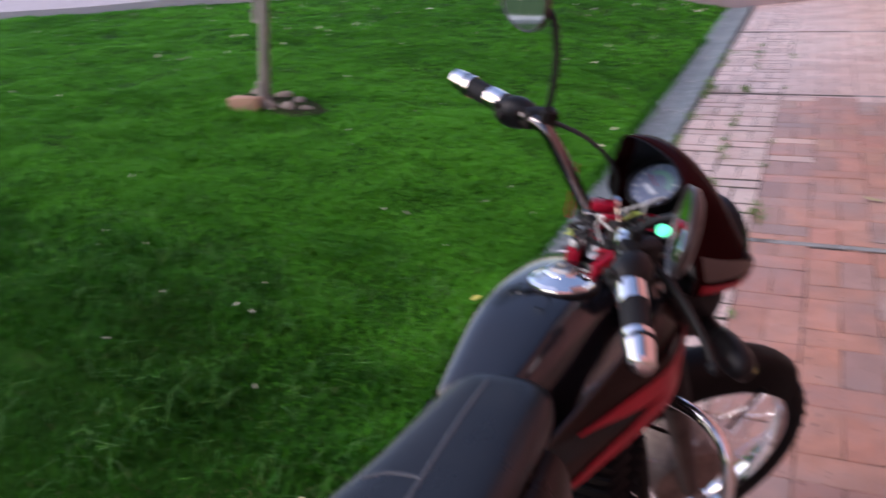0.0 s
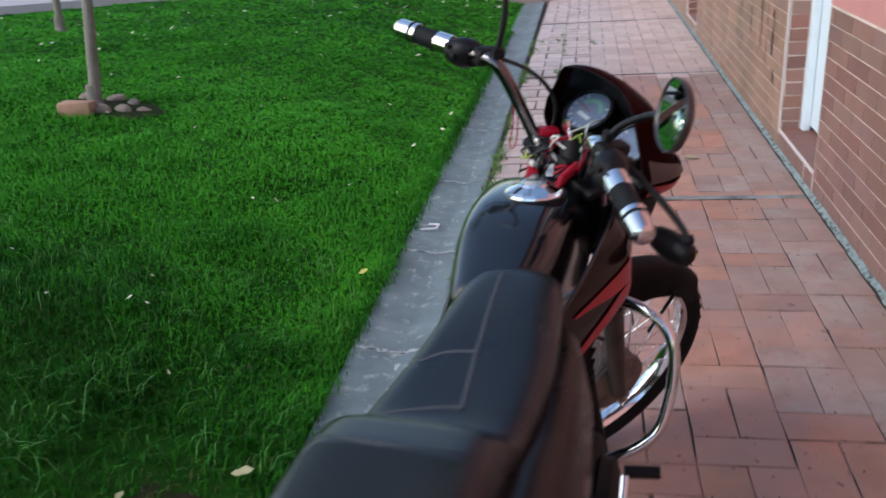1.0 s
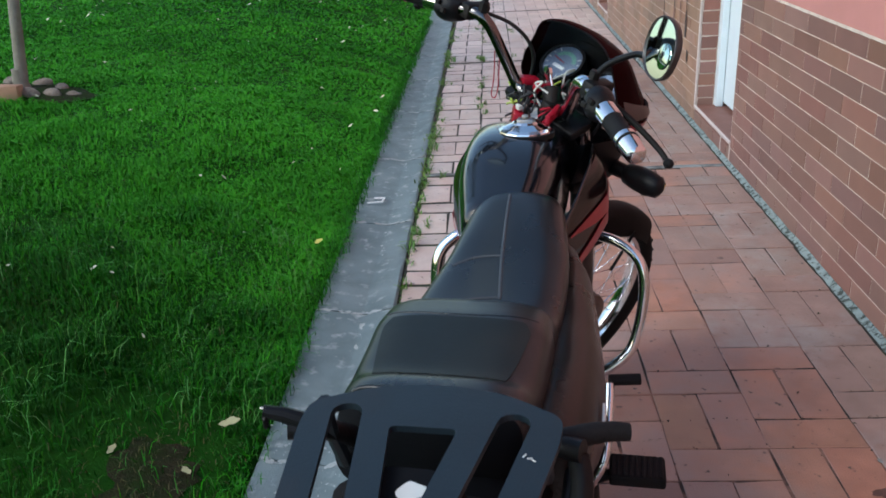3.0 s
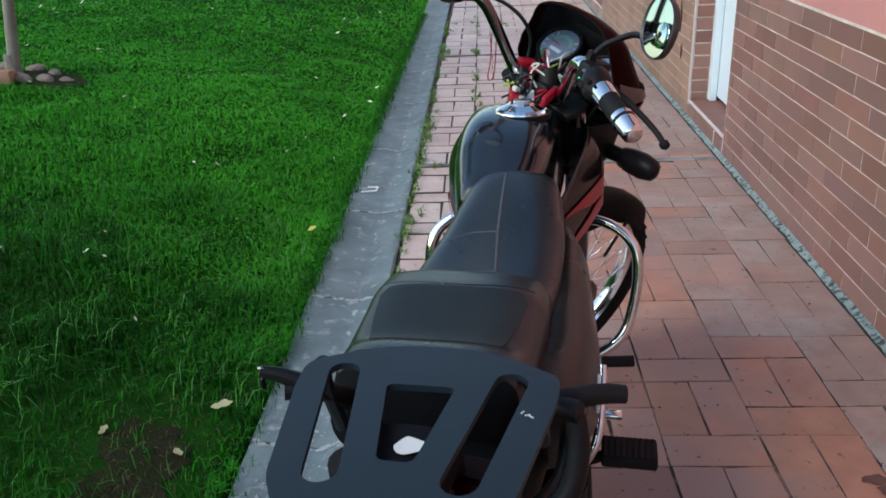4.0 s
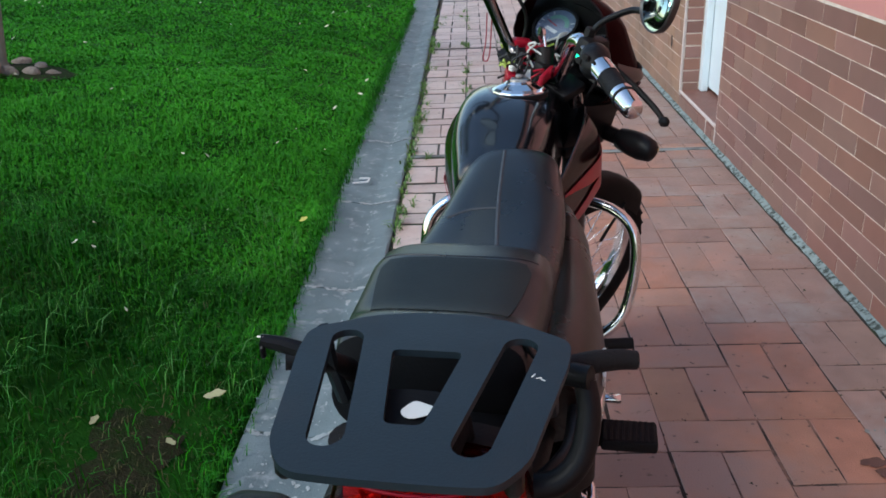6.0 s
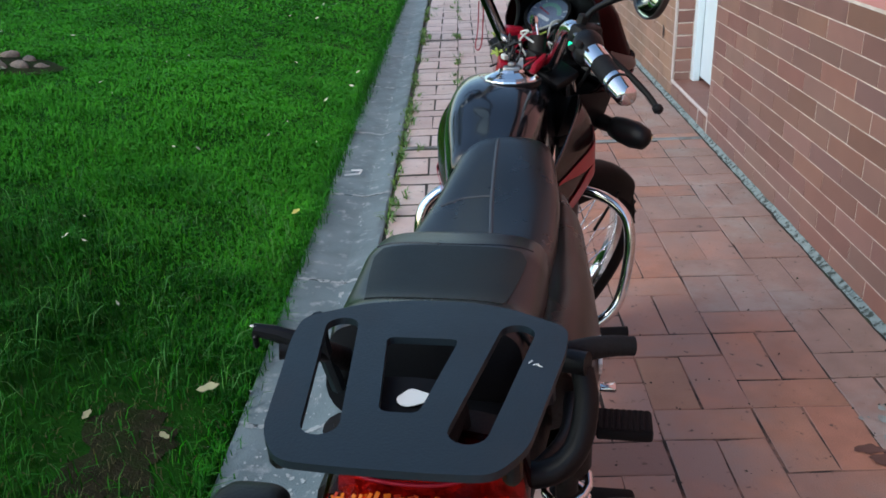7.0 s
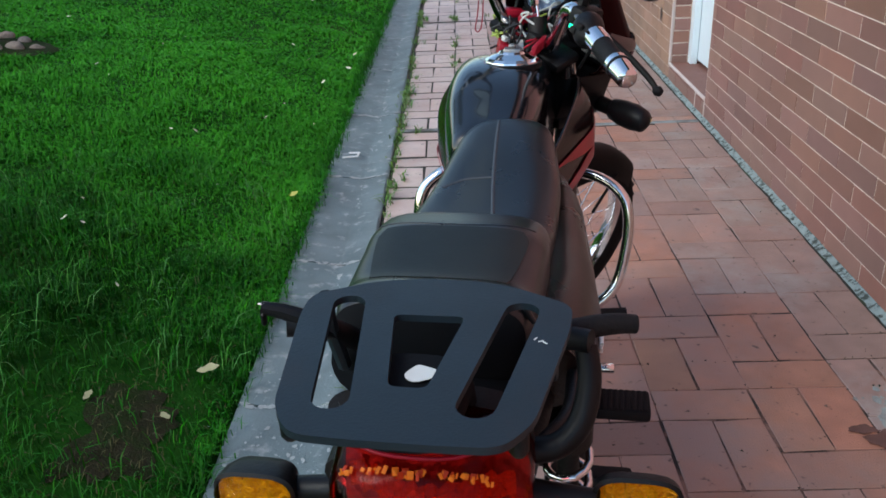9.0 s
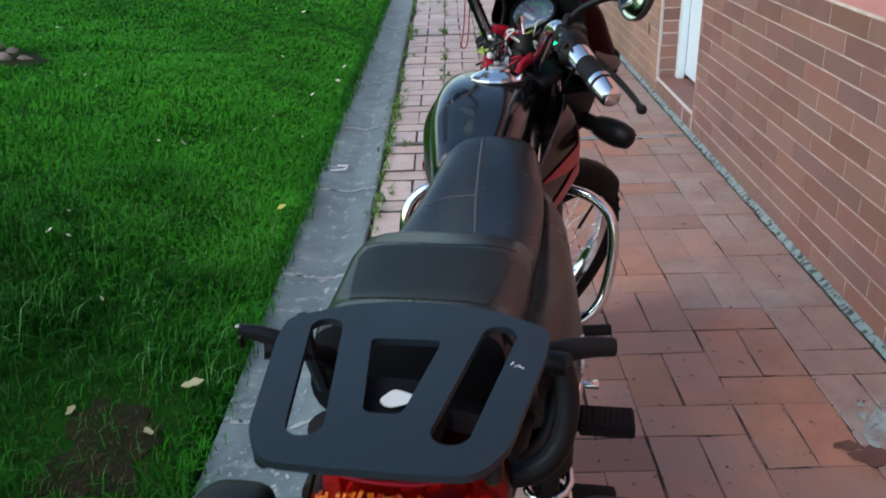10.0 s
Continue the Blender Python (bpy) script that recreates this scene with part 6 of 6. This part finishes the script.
def put_brick(x, y, w, l, pool, cut, pale=False):
    """One paver: a piece of its own near the walk, else part of the joined rest."""
    global singles
    z, rx, ry, rz = g.normal(0, 0.0006), g.normal(0, 0.16), g.normal(0, 0.16), g.normal(0, 0.5)
    z, rx, ry = max(z, -0.0005), max(-0.25, min(0.25, rx)), max(-0.25, min(0.25, ry))
    near = 0.95 < y < 6.78
    if near and not cut and singles < 300:
        ob = new("brick", pool[int(g.integers(len(pool)))])
        ob.matrix_world = pose(x, y, z, rx, ry, rz + (180 if g.uniform() < 0.5 else 0))
        ob.parent = pavement
        singles += 1
    else:
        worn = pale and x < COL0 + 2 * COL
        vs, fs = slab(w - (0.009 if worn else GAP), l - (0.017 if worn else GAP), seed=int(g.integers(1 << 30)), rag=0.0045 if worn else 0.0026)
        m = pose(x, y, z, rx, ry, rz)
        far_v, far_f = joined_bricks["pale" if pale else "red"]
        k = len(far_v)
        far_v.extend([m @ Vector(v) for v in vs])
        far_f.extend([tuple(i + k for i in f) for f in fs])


def lay(x, w, y0, y1, pool, pale):
    """A paver from y0 to y1, cut where a mortar strip crosses it."""
    for s in STRIPS:
        a, b = s - 0.02, s + 0.02
        if y0 < b and y1 > a:
            if a - y0 > 0.025:
                put_brick(x, (y0 + a) / 2, w, a - y0, pool, True, pale)
            if y1 - b > 0.025:
                put_brick(x, (y1 + b) / 2, w, y1 - b, pool, True, pale)
            return
    put_brick(x, (y0 + y1) / 2, w, y1 - y0, pool, False, pale)


lying1 = [slab_mesh("brick", COL - 0.009, 0.12 - 0.026, PAVER_PALE, 20 + s, rag=0.0045) for s in range(5)]
standing1 = [slab_mesh("brick", COL / 2 - 0.009, 0.24 - 0.028, PAVER_PALE, 24 + s, rag=0.0045) for s in range(5)]
odd_lying = [[slab_mesh("brick", COL - GAP, 0.12 - GAP, m, 5)] for m in (PAVER_BURNT, PAVER_OCHRE, PAVER_MAUVE)]
odd_standing = [[slab_mesh("brick", COL / 2 - GAP, 0.24 - GAP, m, 6)] for m in (PAVER_BURNT, PAVER_OCHRE, PAVER_MAUVE)]
tight_lying = [slab_mesh("brick", COL - 0.008, 0.12 - 0.014, PAVER_PALE, 60 + s, rag=0.0040) for s in range(5)]
tight_standing = [slab_mesh("brick", COL / 2 - 0.008, 0.24 - 0.015, PAVER_PALE, 65 + s, rag=0.0040) for s in range(5)]
hazed_lying = slab_mesh("brick", COL - GAP, 0.12 - GAP, PAVER_HAZED, 7)
hazed_standing = slab_mesh("brick", COL / 2 - GAP, 0.24 - GAP, PAVER_HAZED, 8)
order = []
for c in range(6):
    x0 = COL0 + c * COL
    start = 1.712 + (c - 3) * 0.12
    k0 = int((-5.6 - start) / PERIOD)
    for k in range(k0, k0 + 85):
        y = start + k * PERIOD
        wide = COL if c < 5 else WALL_X - 0.027 - x0
        if c == 0:
            x0, wide = 0.011, COL0 + COL - 0.011
        order.append((y, x0 + wide / 2, wide, y, y + 0.12, (lying if c < 5 else None) if c else "a"))
        order.append((y, x0 + wide / 4, wide / 2, y + 0.12, y + 0.36, (standing if c < 5 else None) if c else "a"))
        order.append((y, x0 + wide * 3 / 4, wide / 2, y + 0.12, y + 0.36, (standing if c < 5 else None) if c else "a"))
W0 = COL0 + COL - 0.011
lying0 = [slab_mesh("brick", W0 - 0.009, 0.12 - 0.017, PAVER_PALE, 50 + s, rag=0.0055) for s in range(5)]
standing0 = [slab_mesh("brick", W0 / 2 - 0.009, 0.24 - 0.018, PAVER_PALE, 55 + s, rag=0.0055) for s in range(5)]
lying5 = [slab_mesh("brick", WALL_X - 0.027 - (COL0 + 5 * COL) - GAP, 0.12 - GAP, PAVER_HAZED, 30 + s) for s in range(4)]
standing5 = [slab_mesh("brick", (WALL_X - 0.027 - (COL0 + 5 * COL)) / 2 - GAP, 0.24 - GAP, PAVER_HAZED, 40 + s) for s in range(4)]
for _, x, w, y0, y1, pool in sorted(order, key=lambda o: o[0]):
    if pool == "a":
        pool = lying0 if y1 - y0 < 0.2 else standing0
    if pool is None:
        pool = lying5 if y1 - y0 < 0.2 else standing5
    if pool in (lying, standing):
        if COL0 + COL < x < COL0 + 2 * COL or (x < COL0 + 3 * COL and y0 > 4.6 and g.uniform() < 0.20):
            if g.uniform() < 0.7:
                pool = tight_lying if pool is lying else tight_standing
            else:
                pool = lying1 if pool is lying else standing1
        elif x > COL0 + 4 * COL and y0 > 2.2 and g.uniform() < 0.40:
            pool = [hazed_lying if pool is lying else hazed_standing]
        elif g.uniform() < 0.14:
            pool = (odd_lying if pool is lying else odd_standing)[int(g.integers(3))]
    # pale worn courses by the kerb; further up, pale bricks stand in for sky sheen
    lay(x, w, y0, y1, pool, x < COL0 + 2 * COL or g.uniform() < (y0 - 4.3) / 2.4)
for key, mat in (("red", PAVER_FAR), ("pale", PALE_SHEEN)):
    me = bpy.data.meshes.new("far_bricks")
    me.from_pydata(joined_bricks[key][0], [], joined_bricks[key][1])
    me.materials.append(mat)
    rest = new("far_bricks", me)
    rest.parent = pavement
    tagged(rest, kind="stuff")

# weeds and moss in the joint beside the kerb and in the first brick joints
weeds = []
for _ in range(260):
    y = g.uniform(1.0, 9.0)
    if noise.noise((y * 1.8, 0, 3)) < -0.1:
        continue
    cx = kerb_x(y) + 0.008 + abs(g.normal(0, 0.008))
    if g.uniform() < 0.42:
        cx = COL0 + COL * g.choice([0, 1, 1, 2]) + g.normal(0, 0.02)
        y = 1.712 + round((y - 1.712) / 0.12) * 0.12 + g.normal(0, 0.012)
        if y < 3:
            continue
    for _ in range(int(g.uniform(5, 16))):
        weeds.append((cx + g.normal(0, 0.012), y + g.normal(0, 0.022), -0.004))
blades("weeds", WEED, weeds, 0.036, 0.0036, 1.4, "small weeds growing in the joint beside the kerb", 41)
moss = []
for _ in range(2600):
    y = g.uniform(1.0, 7.0)
    if noise.noise((y * 4, 2, 2)) < 0.15:
        moss.append((kerb_x(y) + 0.006 + g.normal(0, 0.005), y, -0.005))
blades("moss", WEED, moss, 0.008, 0.0022, 1.0, "low moss along the kerb joint", 42)
# whitish cement smear on the path near the wall
bm = bmesh.new()
for _ in range(150):
    cx, cy, r = 1.345 + g.normal(0, 0.036), 1.735 + g.normal(0, 0.055), 0.003 + 0.020 * g.uniform() ** 3
    bm.faces.new([bm.verts.new((cx + r * g.uniform(0.6, 1.2) * math.cos(a), cy + 1.3 * r * g.uniform(0.6, 1.2) * math.sin(a), 0.0032 + 0.0006 * g.uniform())) for a in (2 * math.pi * k / 9 for k in range(9))])
part("cement_smear", bm, SMEAR, pavement, "pale cement smear")

# dark spill beside the smear, and crumbs of dirt in the joints
bm = bmesh.new()
for cx, cy, rx, ry in ((1.25, 1.62, 0.055, 0.035), (1.20, 1.66, 0.030, 0.018)):
    ring = []
    for k in range(22):
        a = 2 * math.pi * k / 22
        r = 1 + 0.5 * noise.noise((math.cos(a) * 2 + cx * 9, math.sin(a) * 2, 4)) + g.uniform(-0.12, 0.12)
        ring.append(bm.verts.new((cx + rx * r * math.cos(a), cy + ry * r * math.sin(a), 0.0034)))
    bm.faces.new(ring)
part("dark_spill", bm, STAIN, pavement, "dark reddish spill")
cv, cf = [], []
for _ in range(1500):
    y = 1.0 + 5.0 * g.uniform() ** 1.3
    if g.uniform() < 0.5:
        x, y = COL0 + COL * 0.5 * int(g.integers(2, 12)) + g.normal(0, 0.004), y
    else:
        x, y = g.uniform(0.45, WALL_X - 0.05), 1.712 + round((y - 1.712) / 0.12) * 0.12 + g.normal(0, 0.004)
    r, k = 0.0012 + 0.0035 * g.uniform() ** 3, len(cv)
    for a in (0.0, 2.1, 4.2):
        cv.append((x + r * math.cos(a + y * 40) * g.uniform(0.6, 1.4), y + r * math.sin(a + y * 40) * g.uniform(0.6, 1.6), 0.0006))
    cv.append((x, y, 0.0008 + r * 0.7))
    cf += [(k, k + 1, k + 3), (k + 1, k + 2, k + 3), (k + 2, k, k + 3)]
me = bpy.data.meshes.new("dirt_crumbs")
me.from_pydata(cv, [], cf)
me.materials.append(OPEN_JOINT)
tagged(new("dirt_crumbs", me), label="dark crumbs of dirt along the brick joints", category="dirt", kind="stuff")

# ---- wall bricks ----
LEN, RISE, Z0 = 0.255, 0.0672, 0.0074
wall_meshes = [slab_mesh("brick", RISE - 0.0037, LEN - 0.0046, WALL_BRICK, 60 + s, c=0.0006, rag=0.0007) for s in range(5)]
near_wall, far_wall, count = ([], []), ([], []), 0


def wall_brick(y0, y1, z0, z1):
    global count
    w, l = z1 - z0 - 0.0037, y1 - y0 - 0.0046
    whole = abs(w - RISE + 0.0037) < 1e-4 and abs(l - LEN + 0.0046) < 1e-4
    m = pose(WALL_X + g.normal(0, 0.00015), (y0 + y1) / 2, (z0 + z1) / 2, 0, -90, 0) @ pose(0, 0, 0, g.normal(0, 0.04), g.normal(0, 0.15), g.normal(0, 0.1))
    if whole and 1.75 < y0 < 4.1 and count < 300:
        ob = new("brick", wall_meshes[int(g.integers(5))])
        ob.matrix_world = m
        ob.parent = wall
        count += 1
    else:
        vs, fs = slab(w, l, h=0.012, c=0.0006, seed=int(g.integers(1 << 30)), rag=0.0007)
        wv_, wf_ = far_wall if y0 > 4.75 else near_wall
        k = len(wv_)
        wv_.extend([m @ Vector(v) for v in vs])
        wf_.extend([tuple(i + k for i in f) for f in fs])


todo = []
for row in range(-1, 12):
    z0, z1 = max(0.0, Z0 + row * RISE), Z0 + (row + 1) * RISE
    shift = 2.722 + (LEN / 2 if row % 2 == 0 else 0)
    for k in range(-30, 90):
        a, b = shift + k * LEN, shift + (k + 1) * LEN
        for s0, s1 in spans:
            lo, hi = max(a, s0 + 0.004), min(b, s1 - 0.004)
            if hi - lo > 0.03:
                todo.append((lo, hi, z0, z1))
        for d0, d1 in DOORS:
            lo, hi = max(a, d0), min(b, d1)
            if z1 <= SILL and hi - lo > 0.03:
                todo.append((lo, hi, z0, z1))
for t in sorted(todo, key=lambda q: abs(q[0] - 2.6)):
    if t[3] - t[2] > 0.012:
        wall_brick(*t)
# bricks on the far reveal of each recess
for d0, d1 in DOORS:
    for row in range(1, 12):
        z0, z1 = Z0 + row * RISE, Z0 + (row + 1) * RISE
        vs, fs = slab(0.085, z1 - z0 - 0.0065, h=0.004, c=0.0012, seed=row)
        m = pose(WALL_X + 0.056, d1 - 0.0035, (z0 + z1) / 2, 90, 0, 0)
        wv_, wf_ = near_wall
        k = len(wv_)
        wv_.extend([m @ Vector(v) for v in vs])
        wf_.extend([tuple(i + k for i in f) for f in fs])
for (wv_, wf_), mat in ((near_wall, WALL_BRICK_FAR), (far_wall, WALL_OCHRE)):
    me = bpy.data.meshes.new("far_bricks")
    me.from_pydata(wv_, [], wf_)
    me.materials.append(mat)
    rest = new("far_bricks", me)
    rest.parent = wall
    tagged(rest, kind="stuff")
